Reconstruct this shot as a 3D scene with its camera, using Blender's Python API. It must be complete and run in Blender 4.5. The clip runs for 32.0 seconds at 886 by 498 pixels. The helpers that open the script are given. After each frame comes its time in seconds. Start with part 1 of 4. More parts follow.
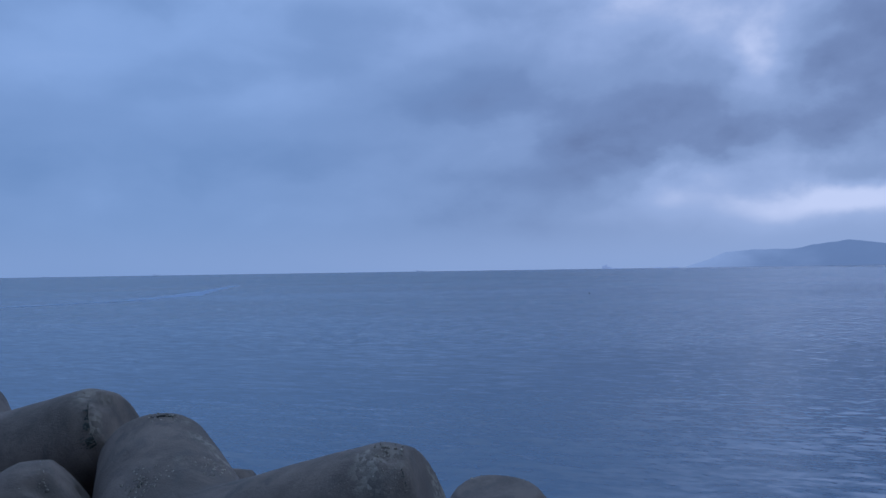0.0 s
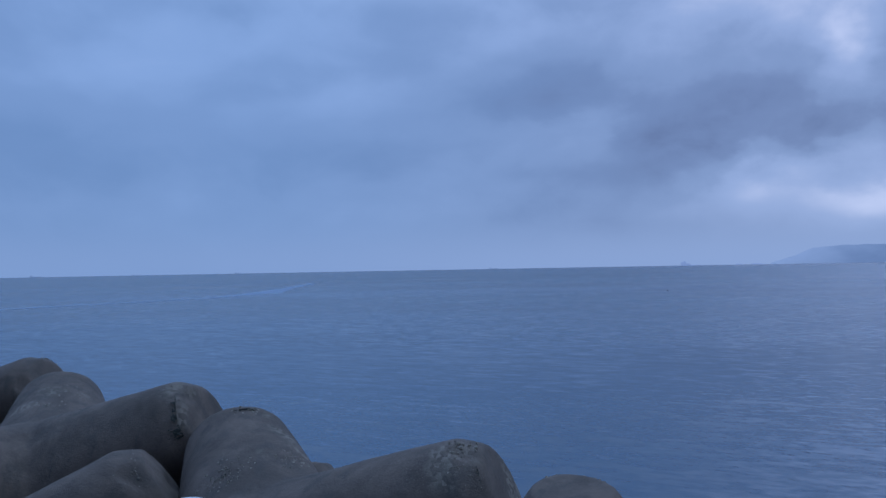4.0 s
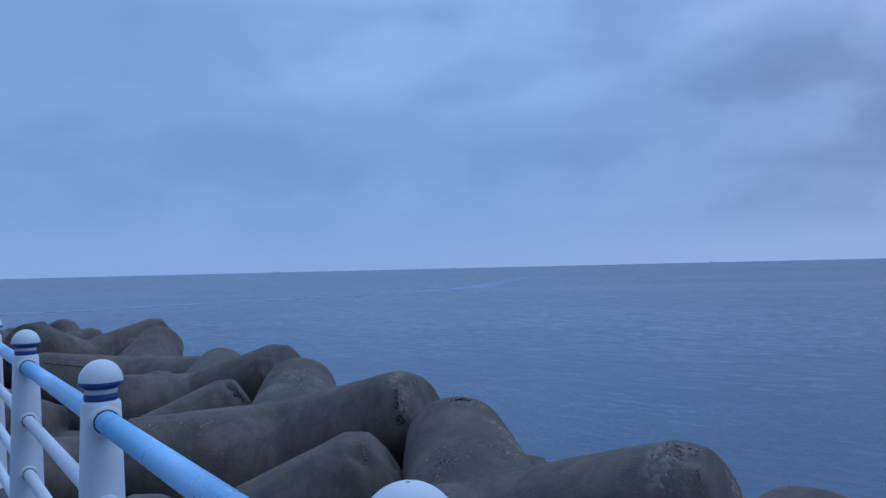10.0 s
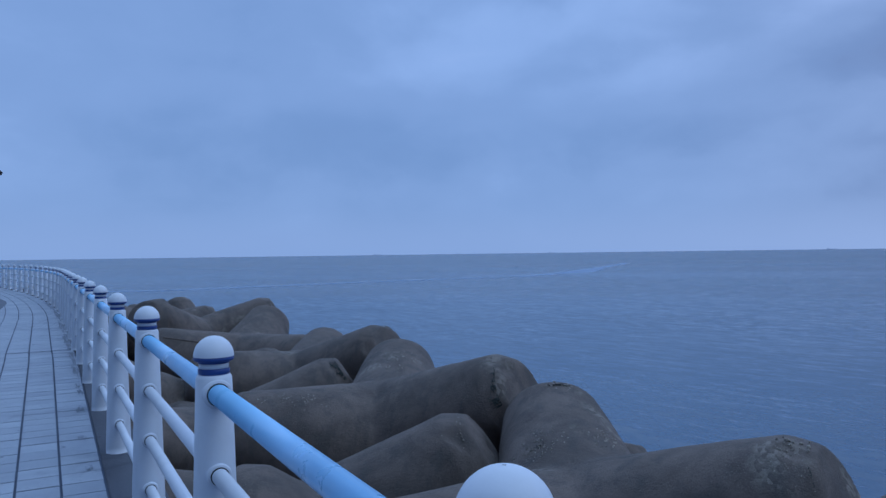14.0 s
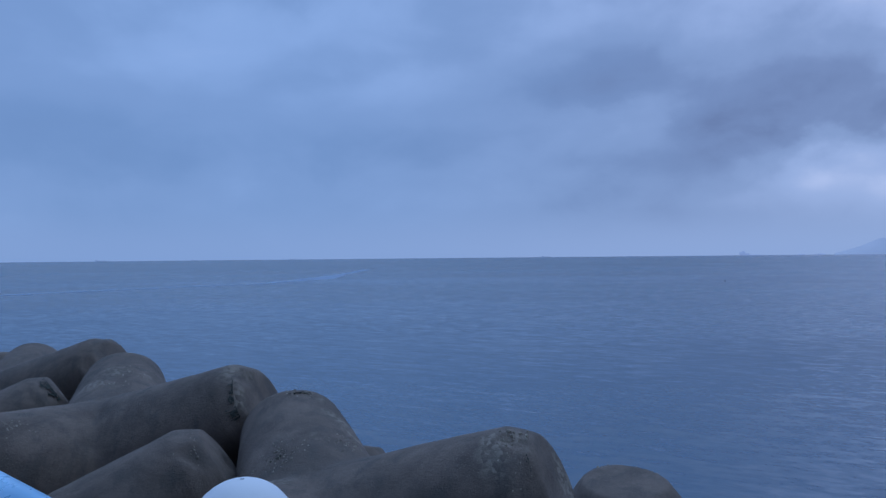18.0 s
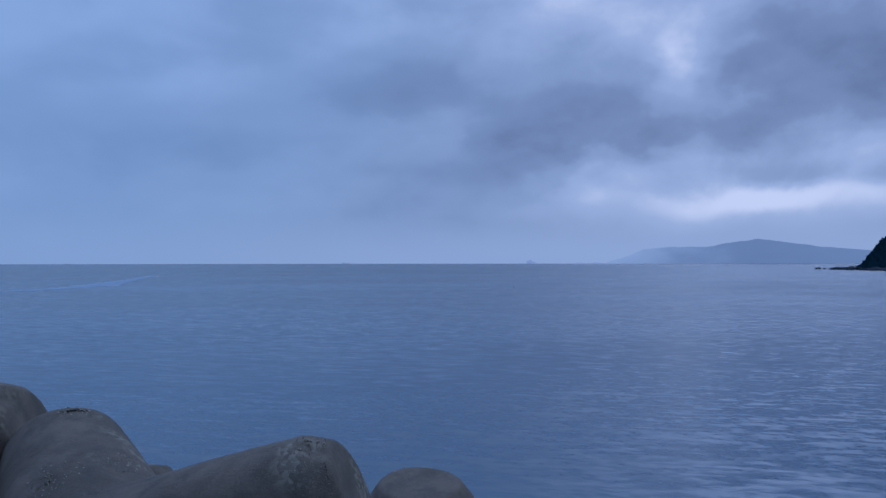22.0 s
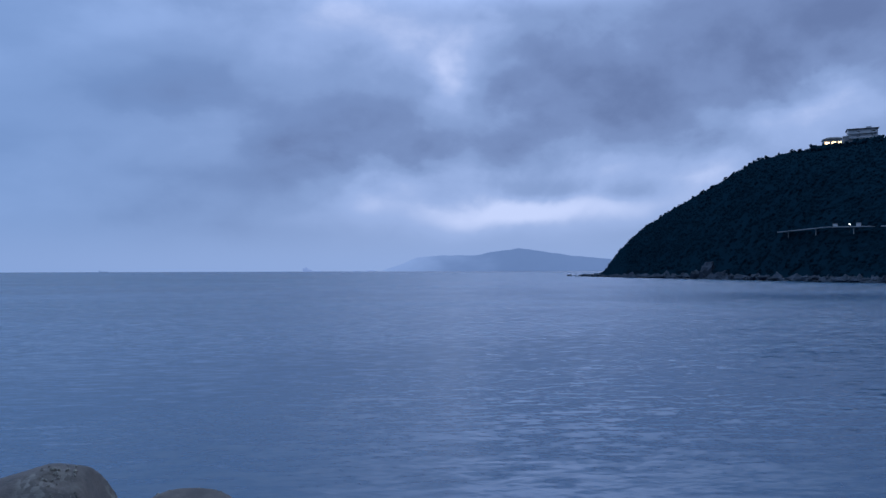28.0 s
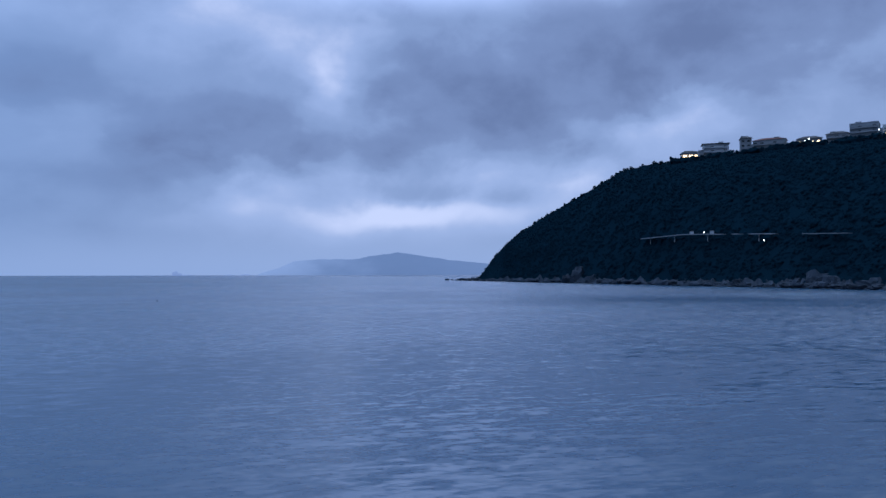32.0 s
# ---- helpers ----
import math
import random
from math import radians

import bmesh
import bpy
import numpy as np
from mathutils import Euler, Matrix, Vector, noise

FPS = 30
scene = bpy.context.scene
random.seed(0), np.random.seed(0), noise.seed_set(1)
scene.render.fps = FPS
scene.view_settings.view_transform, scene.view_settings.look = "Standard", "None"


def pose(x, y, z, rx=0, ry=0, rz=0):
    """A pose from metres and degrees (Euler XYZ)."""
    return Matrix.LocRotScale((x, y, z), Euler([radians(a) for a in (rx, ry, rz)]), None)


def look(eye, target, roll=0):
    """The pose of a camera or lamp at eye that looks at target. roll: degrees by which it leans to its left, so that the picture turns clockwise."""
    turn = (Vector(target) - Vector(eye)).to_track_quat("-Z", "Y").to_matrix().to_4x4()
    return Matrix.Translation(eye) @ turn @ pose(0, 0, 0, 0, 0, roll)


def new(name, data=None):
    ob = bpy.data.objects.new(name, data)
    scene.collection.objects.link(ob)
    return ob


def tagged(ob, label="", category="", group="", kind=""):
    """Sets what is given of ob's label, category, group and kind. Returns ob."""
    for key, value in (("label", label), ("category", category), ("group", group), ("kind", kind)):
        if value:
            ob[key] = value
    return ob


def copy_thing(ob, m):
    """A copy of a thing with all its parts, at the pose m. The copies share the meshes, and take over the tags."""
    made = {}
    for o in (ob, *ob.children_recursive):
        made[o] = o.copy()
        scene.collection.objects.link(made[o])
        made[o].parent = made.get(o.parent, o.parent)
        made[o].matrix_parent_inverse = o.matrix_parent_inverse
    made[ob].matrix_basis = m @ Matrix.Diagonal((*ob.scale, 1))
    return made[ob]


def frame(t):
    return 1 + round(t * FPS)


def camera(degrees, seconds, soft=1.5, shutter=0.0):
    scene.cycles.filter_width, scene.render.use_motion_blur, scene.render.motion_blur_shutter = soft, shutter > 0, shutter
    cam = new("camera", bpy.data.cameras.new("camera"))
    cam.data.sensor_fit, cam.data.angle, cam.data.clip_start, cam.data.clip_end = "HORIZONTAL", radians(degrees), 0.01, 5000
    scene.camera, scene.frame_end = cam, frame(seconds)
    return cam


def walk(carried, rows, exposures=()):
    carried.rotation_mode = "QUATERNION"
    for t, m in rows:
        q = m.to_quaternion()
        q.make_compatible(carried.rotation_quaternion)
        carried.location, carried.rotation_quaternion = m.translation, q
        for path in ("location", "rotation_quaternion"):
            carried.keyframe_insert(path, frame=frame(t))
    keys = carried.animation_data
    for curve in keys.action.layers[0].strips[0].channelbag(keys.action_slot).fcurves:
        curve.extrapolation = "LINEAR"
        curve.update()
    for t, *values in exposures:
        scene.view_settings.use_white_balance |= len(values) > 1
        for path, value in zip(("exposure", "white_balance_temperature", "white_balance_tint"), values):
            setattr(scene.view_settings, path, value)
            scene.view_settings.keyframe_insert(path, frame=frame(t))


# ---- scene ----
EYE = Vector((0.0, 0.0, 1.71))       # over the promenade deck at z = 0
SEA = -5.0
cam = camera(61.9, 32.0)
PATH = [  # seconds, turn to the right, tilt up, lean (degrees)
    (0, 0.00, 1.64, -0.87), (0.5, -0.72, 1.66, -0.86), (1, -1.40, 1.59, -0.96), (1.5, -2.10, 1.57, -1.02), (2, -2.75, 1.54, -1.17),
    (2.5, -3.45, 1.57, -1.16), (4.5, -6.38, 1.50, -1.18), (5, -7.15, 1.45, -1.39), (5.5, -8.00, 1.48, -1.38), (5.7, -8.40, 1.47, -1.36),
    (5.9, -14.70, 1.42, -1.30), (6, -14.93, 1.42, -1.29), (6.5, -15.92, 1.41, -1.30), (7, -16.92, 1.38, -1.36),
    (7.5, -17.78, 1.34, -1.40), (8, -18.56, 1.33, -1.41), (8.5, -19.31, 1.31, -1.41), (9, -20.05, 1.32, -1.42),
    (9.5, -20.91, 1.37, -1.39), (10, -21.92, 1.44, -1.35), (10.5, -23.15, 1.46, -1.33), (11, -24.59, 1.48, -1.36),
    (11.5, -26.20, 1.47, -1.32), (12, -27.85, 1.51, -1.36), (12.1, -28.20, 1.51, -1.35), (12.4, -39.00, 0.37, -0.90),
    (12.5, -38.53, 0.36, -0.90), (13, -35.68, 0.36, -0.83), (13.5, -32.65, 0.33, -0.76), (14, -29.55, 0.33, -0.76),
    (14.5, -26.52, 0.38, -0.73), (15, -23.53, 0.43, -0.69), (15.5, -20.75, 0.49, -0.68), (17.5, -11.66, 0.63, -0.67),
    (18, -9.72, 0.63, -0.55), (18.5, -7.84, 0.68, -0.45), (19, -5.88, 0.71, -0.40), (19.5, -4.00, 0.79, -0.31),
    (20, -2.06, 0.93, -0.12), (20.5, -0.07, 1.03, -0.01), (21, 1.84, 1.10, 0.08), (21.5, 3.85, 1.08, -0.04), (22, 5.68, 1.06, -0.07),
    (22.5, 7.41, 1.07, -0.02), (23, 9.16, 1.09, 0.05), (23.5, 10.62, 1.12, 0.09), (24, 12.08, 1.12, 0.19), (24.5, 13.54, 1.15, 0.24),
    (25, 14.98, 1.19, 0.30), (25.5, 16.35, 1.23, 0.36), (27.5, 21.49, 1.56, 0.01), (28, 22.90, 1.64, -0.16), (28.5, 24.27, 1.77, -0.36),
    (29, 25.79, 1.83, -0.38), (29.5, 27.27, 1.89, -0.47), (30, 28.66, 1.91, -0.42), (30.5, 29.84, 1.92, -0.34),
    (31, 30.87, 1.93, -0.25), (31.5, 31.70, 1.94, -0.17), (32, 32.27, 1.94, -0.08),
]


def heading(az, el=0.0):
    a, e = radians(az), radians(el)
    return Vector((math.sin(a) * math.cos(e), math.cos(a) * math.cos(e), math.sin(e)))


walk(cam, [(t, look(EYE, EYE + heading(az, el), roll)) for t, az, el, roll in PATH],
     exposures=((0, 0.02), (5.7, 0.02), (6, 0.18), (12, 0.22), (12.4, 0.2), (15, 0.21), (18, 0.08), (20.5, 0.0), (23, 0.05), (28, 0.12), (32, 0.15)))


# ---------------------------------------------------------------- node helpers
class Nodes:
    def __init__(self, tree):
        self.tree = tree
        tree.nodes.clear()

    def add(self, kind, **values):
        n = self.tree.nodes.new(kind)
        for k, v in values.items():
            if k in n.inputs:
                self.feed(n.inputs[k], v)
        return n

    def feed(self, socket, v):
        if isinstance(v, bpy.types.NodeSocket):
            self.tree.links.new(v, socket)
        else:
            socket.default_value = v

    def math(self, op, a, b=0.0, c=0.0, clamp=False):
        n = self.tree.nodes.new("ShaderNodeMath")
        n.operation, n.use_clamp = op, clamp
        for i, v in enumerate((a, b, c)):
            self.feed(n.inputs[i], v)
        return n.outputs[0]

    def vmath(self, op, a, b=(0, 0, 0)):
        n = self.tree.nodes.new("ShaderNodeVectorMath")
        n.operation = op
        self.feed(n.inputs[0], a)
        self.feed(n.inputs[1], b)
        return n.outputs[0]

    def noise(self, vector, scale, detail=4.0, rough=0.55, lac=2.0, warp=0.0):
        n = self.add("ShaderNodeTexNoise", Scale=scale, Detail=detail, Roughness=rough, Lacunarity=lac, Distortion=warp)
        if vector is not None:
            self.feed(n.inputs["Vector"], vector)
        return n.outputs["Fac"]

    def step(self, v, lo, hi, a=0.0, b=1.0):
        n = self.tree.nodes.new("ShaderNodeMapRange")
        n.interpolation_type = "SMOOTHSTEP"
        for i, x in enumerate((v, lo, hi, a, b)):
            self.feed(n.inputs[i], x)
        return n.outputs[0]

    def mix(self, fac, a, b, blend="MIX"):
        n = self.tree.nodes.new("ShaderNodeMix")
        n.data_type, n.blend_type = "RGBA", blend
        self.feed(n.inputs[0], fac)
        for i, v in ((6, a), (7, b)):
            self.feed(n.inputs[i], v if isinstance(v, bpy.types.NodeSocket) else (*v[:3], 1.0))
        return n.outputs[2]

    def bump(self, height, strength, distance):
        return self.add("ShaderNodeBump", Height=height, Strength=strength, Distance=distance).outputs[0]


def material(name):
    m = bpy.data.materials.new(name)
    m.use_nodes = True
    return m, Nodes(m.node_tree)


def finish(N, **values):
    b = N.add("ShaderNodeBsdfPrincipled", **values)
    N.feed(N.add("ShaderNodeOutputMaterial").inputs["Surface"], b.outputs[0])
    return b


def place(N):
    """Object coordinates, moved by a random offset for each object."""
    tc = N.add("ShaderNodeTexCoord").outputs["Object"]
    r = N.add("ShaderNodeObjectInfo").outputs["Random"]
    off = N.add("ShaderNodeCombineXYZ", X=N.math("MULTIPLY", r, 37.0), Y=N.math("MULTIPLY", r, 91.0), Z=N.math("MULTIPLY", r, 13.0)).outputs[0]
    return N.vmath("ADD", tc, off)


# ---------------------------------------------------------------- sky and light
world = bpy.data.worlds.new("dusk_sky")
scene.world = world
world.use_nodes = True
N = Nodes(world.node_tree)
way = N.add("ShaderNodeTexCoord").outputs["Generated"]
sep = N.add("ShaderNodeSeparateXYZ", Vector=way)
wx, wy, wz = sep.outputs
az = N.math("MULTIPLY", N.math("ARCTAN2", wx, wy), 57.2958)
el = N.math("MULTIPLY", N.math("ARCSINE", wz), 57.2958)
dome = N.add("ShaderNodeCombineXYZ", X=wx, Y=wy, Z=N.math("MULTIPLY", wz, 1.5)).outputs[0]
puff = N.noise(dome, 5.2, 6, 0.5, 2.1, 0.25)
wisp = N.noise(N.vmath("ADD", N.vmath("MULTIPLY", dome, (1.0, 1.0, 1.6)), (3.1, 1.7, 0.4)), 8.0, 4, 0.42, 2.0, 0.4)
bend = N.noise(N.vmath("ADD", dome, (7.3, 2.2, 1.0)), 9.0, 3, 0.5, 2.0, 0.2)
billow = N.noise(N.vmath("ADD", N.vmath("MULTIPLY", dome, (1.0, 1.0, 0.85)), (1.3, 4.2, 2.7)), 11.0, 5, 0.52, 2.2, 0.1)
bent_a = N.math("ADD", az, N.math("MULTIPLY", N.math("SUBTRACT", bend, 0.5), 9.0))
bent_e = N.math("ADD", el, N.math("MULTIPLY", N.math("SUBTRACT", puff, 0.5), 5.0))


def bank(a, e, wide, tall, lean=0.0):
    """How thick a cloud bank is round an azimuth and elevation: a soft hill, bent by the noise."""
    da = N.math("SUBTRACT", bent_a, a)
    de = N.math("SUBTRACT", N.math("SUBTRACT", bent_e if tall > 0.95 else el, e), N.math("MULTIPLY", da, lean))
    da, de = N.math("DIVIDE", da, wide), N.math("DIVIDE", de, tall)
    return N.math("EXPONENT", N.math("MULTIPLY", N.math("ADD", N.math("MULTIPLY", da, da), N.math("MULTIPLY", de, de)), -1.0))


sky = N.tree.nodes.new("ShaderNodeTexSky")
sky.sky_type, sky.sun_disc = "NISHITA", False
sky.sun_elevation, sky.sun_rotation = radians(50), radians(80)
clear = N.mix(1.0, sky.outputs[0], (0.07, 0.07, 0.07), "MULTIPLY")
side = N.step(az, -25.0, 25.0)
# thickness of the cloud: above 0 grey banks, below 0 pale gaps
loose = N.math("MULTIPLY", N.step(el, 0.5, 6.0, 0.35, 1.0), N.step(az, -15.0, 25.0, 0.8, 1.25))
thick = N.math("MULTIPLY", N.math("ADD", N.math("MULTIPLY", N.math("SUBTRACT", puff, 0.5), 1.1), N.math("MULTIPLY", N.math("SUBTRACT", wisp, 0.5), 0.7)), loose)
thick = N.math("ADD", thick, N.math("MULTIPLY", N.math("MULTIPLY_ADD", billow, 1.2, -0.60), N.math("MULTIPLY", N.step(el, 3.0, 9.0), N.step(az, -5.0, 25.0, 0.2, 1.0))))
for a, e, w, t, lean, amount in (
        # open sea: long soft veils
        (-14, 12.8, 14, 2.0, 0.17, -0.30), (-30, 15.5, 9, 4.0, 0.1, -0.30), (-1, 17.6, 5, 2.2, 0.1, -0.40), (-19, 17.5, 9, 2.4, 0.15, -0.30),
        (3, 8.6, 7, 1.6, 0.08, -0.30), (-40, 8.5, 20, 3.2, 0.0, 0.28), (-12, 8.2, 14, 2.0, 0.02, 0.15), (-25, 10.5, 14, 2.0, 0.1, 0.15),
        # broken banks and gaps
        (3.0, 13.4, 7.5, 2.6, 0.12, 0.42), (-2.0, 8.0, 9.0, 1.8, 0.0, 0.22), (12.0, 18.0, 7.0, 2.6, 0.1, -0.50), (15.5, 10.4, 8.0, 2.8, 0.06, 0.84), (18.0, 8.5, 5.0, 1.2, 0.0, 0.22),
        (23.4, 14.0, 2.4, 2.8, 0.0, -0.80), (22.0, 18.0, 5.5, 2.5, 0.0, -0.58), (23.0, 20.0, 12.0, 2.0, 0.0, -0.30), (31.0, 14.3, 5.0, 3.0, 0.0, 0.68), (38.5, 12.4, 6.0, 2.8, -0.1, 0.58),
        (47.0, 16.5, 10.0, 3.6, 0.0, 0.72), (60.0, 18.5, 12.0, 4.0, 0.0, 0.55), (49.4, 11.9, 3.6, 1.7, 0.1, -1.0), (57.0, 12.5, 7.0, 3.0, 0.0, 0.12),
        (46.0, 9.3, 6.0, 2.0, 0.1, -0.35), (8.0, 5.0, 8.0, 2.5, 0.0, 0.12),
        # glow over the island
        (28.0, 5.0, 13.0, 3.0, 0.0, -0.60), (41.0, 6.6, 4.5, 2.0, 0.2, -0.60), (29.2, 4.5, 9.5, 1.15, 0.01, -0.88), (34.5, 5.9, 6.0, 0.9, 0.0, 0.70), (20.5, 7.0, 6.0, 1.4, 0.3, -0.25)):
    thick = N.math("ADD", thick, N.math("MULTIPLY", bank(a, e, w, t, lean), amount))
cloud = N.mix(side, (0.180, 0.312, 0.618), (0.216, 0.318, 0.585))
cloud = N.mix(N.step(thick, 0.0, 0.42), cloud, N.mix(side, (0.150, 0.274, 0.560), (0.165, 0.245, 0.475)))
cloud = N.mix(N.step(thick, 0.36, 1.02), cloud, (0.116, 0.175, 0.362))
cloud = N.mix(N.step(thick, 0.05, -0.55), cloud, N.mix(side, (0.234, 0.386, 0.735), (0.292, 0.408, 0.715)))
cloud = N.mix(N.step(thick, -0.45, -1.35), cloud, (0.530, 0.625, 0.930))
low = N.math("MULTIPLY", N.step(el, 0.0, 4.0, 1.0, 0.0), N.step(az, -40.0, 20.0, 0.25, 0.7))
cloud = N.mix(low, cloud, (0.262, 0.395, 0.715))
overhead = N.step(el, 26.0, 60.0)
behind = N.step(N.math("ABSOLUTE", az), 85.0, 130.0)
upper = N.mix(bank(31, 25.5, 14, 12), N.mix(side, (0.64, 0.92, 1.50), (0.45, 0.62, 1.02)), (1.55, 2.05, 3.45))      # a bright break in the cloud, mirrored in the bay
cloud = N.mix(N.math("MULTIPLY", N.step(el, 18.8, 26.0), 0.85), cloud, upper)
cloud = N.mix(N.math("MULTIPLY", behind, 0.95), cloud, (0.045, 0.060, 0.100))
cloud = N.mix(N.math("MULTIPLY", overhead, 0.92), cloud, (0.37, 0.60, 1.02))
full = N.mix(0.94, clear, cloud)
N.feed(N.add("ShaderNodeOutputWorld").inputs[0], N.add("ShaderNodeBackground", Color=full, Strength=1.0).outputs[0])

sun = new("sun", bpy.data.lights.new("sun", "SUN"))
sun.data.energy, sun.data.angle, sun.data.color = 0.5, radians(50), (0.68, 0.86, 1.0)
sun.matrix_world = look(Vector((0, 0, 60)), Vector((0, 0, 60)) - heading(80, 50))


# ---------------------------------------------------------------- materials
def concrete(name, light, dark, scale=1.0, stain=0.0):
    m, N = material(name)
    p = place(N)
    blotch = N.noise(p, 0.9 * scale, 6, 0.6)
    pits = N.noise(p, 26.0 * scale, 4, 0.7)
    grain = N.noise(p, 120.0 * scale, 3, 0.6)
    col = N.mix(N.step(blotch, 0.3, 0.7), dark, light)
    col = N.mix(N.math("MULTIPLY", N.step(pits, 0.58, 0.75), 0.55), col, tuple(c * 0.45 for c in dark))
    col = N.mix(N.math("MULTIPLY", grain, 0.25), col, tuple(min(1, c * 1.35) for c in light))
    if stain:
        world = N.add("ShaderNodeNewGeometry").outputs["Position"]
        spill = N.step(N.noise(world, 1.1, 6, 0.6, 2.0, 0.8), 0.56, 0.70)
        spot = N.step(N.noise(N.vmath("ADD", world, (4, 7, 0)), 5.0, 3, 0.55), 0.69, 0.74)
        each = N.math("MULTIPLY", N.add("ShaderNodeObjectInfo").outputs["Random"], 0.25)
        col = N.mix(N.math("MULTIPLY", N.math("MAXIMUM", N.math("MULTIPLY", spill, 0.4), spot), stain), col, tuple(c * 0.35 for c in dark))
        col = N.mix(each, col, tuple(c * 0.8 for c in dark))
    h = N.math("ADD", N.math("MULTIPLY", pits, 0.7), N.math("MULTIPLY", grain, 0.3))
    finish(N, **{"Base Color": col, "Roughness": 0.85, "Specular IOR Level": 0.2, "Normal": N.bump(h, 0.5, 0.02)})
    return m


def paint(name, colour, rough=0.35, dirt=0.25, coat=0.0):
    m, N = material(name)
    p = place(N)
    blotch = N.noise(p, 5.0, 5, 0.6)
    speck = N.noise(p, 60.0, 3, 0.7)
    col = N.mix(N.math("MULTIPLY", N.step(blotch, 0.45, 0.8), dirt), colour, tuple(c * 0.62 for c in colour))
    col = N.mix(N.math("MULTIPLY", N.step(speck, 0.66, 0.78), dirt), col, (0.25, 0.24, 0.22))
    finish(N, **{"Base Color": col, "Roughness": N.step(blotch, 0.2, 0.8, rough, rough + 0.2), "Normal": N.bump(speck, 0.12, 0.003), "Coat Weight": coat, "Coat Roughness": 0.12})
    return m


def tetra_concrete():
    m, N = material("weathered_concrete")
    p = place(N)
    blotch = N.noise(p, 1.6, 7, 0.68, 2.0, 0.5)
    run = N.vmath("MULTIPLY", N.add("ShaderNodeNewGeometry").outputs["Position"], (1.0, 1.0, 0.22))
    streak = N.noise(run, 4.5, 5, 0.62)
    pits = N.noise(p, 34.0, 4, 0.75)
    grain = N.noise(p, 95.0, 3, 0.6)
    stones = N.add("ShaderNodeTexVoronoi", Vector=p, Scale=24.0)
    worn = N.step(N.noise(N.vmath("ADD", p, (5, 9, 2)), 0.95, 3, 0.5), 0.62, 0.70)
    col = N.mix(N.step(blotch, 0.28, 0.72), (0.046, 0.036, 0.033), (0.152, 0.119, 0.107))
    col = N.mix(N.math("MULTIPLY", N.step(streak, 0.47, 0.68), 0.7), col, (0.040, 0.040, 0.042))
    col = N.mix(N.math("MULTIPLY", N.step(pits, 0.56, 0.72), 0.65), col, (0.034, 0.034, 0.035))
    col = N.mix(N.math("MULTIPLY", grain, 0.3), col, (0.195, 0.172, 0.162))
    dots = N.add("ShaderNodeTexVoronoi", Vector=p, Scale=52.0)
    bare = N.step(N.noise(N.vmath("ADD", p, (2, 3, 8)), 2.2, 4, 0.6), 0.46, 0.62)
    col = N.mix(N.math("MULTIPLY", N.math("MULTIPLY", N.step(dots.outputs["Distance"], 0.12, 0.30, 1.0, 0.0), bare), 0.30), col, (0.30, 0.285, 0.265))
    chip = N.mix(N.step(stones.outputs["Color"], 0.3, 0.8), (0.10, 0.09, 0.08), (0.36, 0.33, 0.29))
    col = N.mix(N.math("MULTIPLY", worn, 0.4), col, chip)
    h = N.math("ADD", N.math("MULTIPLY", pits, 0.6), N.math("MULTIPLY", grain, 0.3))
    h = N.math("SUBTRACT", h, N.math("MULTIPLY", worn, N.math("MULTIPLY", stones.outputs["Distance"], 0.35)))
    finish(N, **{"Base Color": col, "Roughness": 0.82, "Normal": N.bump(h, 0.6, 0.03)})
    return m


TETRA = tetra_concrete()
CRUST = concrete("dark_crust", (0.075, 0.085, 0.080), (0.014, 0.017, 0.018), 5.0)
PEBBLE = concrete("exposed_stone", (0.38, 0.35, 0.31), (0.07, 0.065, 0.06), 6.0)
KERB = concrete("kerb_concrete", (0.100, 0.112, 0.14), (0.06, 0.068, 0.085), 1.0, 0.8)
TILE = concrete("paving_tile", (0.335, 0.385, 0.455), (0.265, 0.308, 0.375), 1.0, 0.75)
BAND = concrete("dark_band_stone", (0.125, 0.145, 0.185), (0.09, 0.105, 0.14))
RIBBON = concrete("ribbon_paving", (0.25, 0.285, 0.345), (0.205, 0.235, 0.29))
WHITE = paint("white_paint", (0.61, 0.68, 0.785))
PALE = paint("pale_blue_paint", (0.20, 0.52, 0.87), 0.22, 0.08, 0.3)
NAVY = paint("navy_paint", (0.012, 0.052, 0.235), 0.3)
DARK = paint("dark_pole_paint", (0.007, 0.010, 0.020), 0.62)
# bluish base colour has the haze over the headland painted into it
LEAF, N = material("haze_blue_foliage")
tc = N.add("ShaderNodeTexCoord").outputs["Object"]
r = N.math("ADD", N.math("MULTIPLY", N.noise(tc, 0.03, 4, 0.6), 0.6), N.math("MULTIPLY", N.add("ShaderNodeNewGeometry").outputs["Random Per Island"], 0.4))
# normals drawn toward one fixed direction, which evens out the crowns' shading
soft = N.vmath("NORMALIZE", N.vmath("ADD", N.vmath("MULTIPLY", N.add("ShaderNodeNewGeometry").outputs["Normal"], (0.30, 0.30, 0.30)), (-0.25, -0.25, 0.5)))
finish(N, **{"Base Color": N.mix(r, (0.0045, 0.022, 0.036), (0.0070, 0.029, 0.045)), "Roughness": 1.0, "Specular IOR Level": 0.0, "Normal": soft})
BARK = concrete("bark", (0.07, 0.055, 0.04), (0.035, 0.028, 0.022))
# near-black colour carries the shade of the gaps under the pile
RUBBLE = concrete("gap_shade_rubble", (0.030, 0.032, 0.036), (0.012, 0.013, 0.015), 0.5)
ROCK = concrete("shore_rock", (0.060, 0.080, 0.108), (0.012, 0.018, 0.027), 0.16)
WALL = concrete("pale_wall", (0.56, 0.58, 0.61), (0.42, 0.44, 0.47), 0.1)
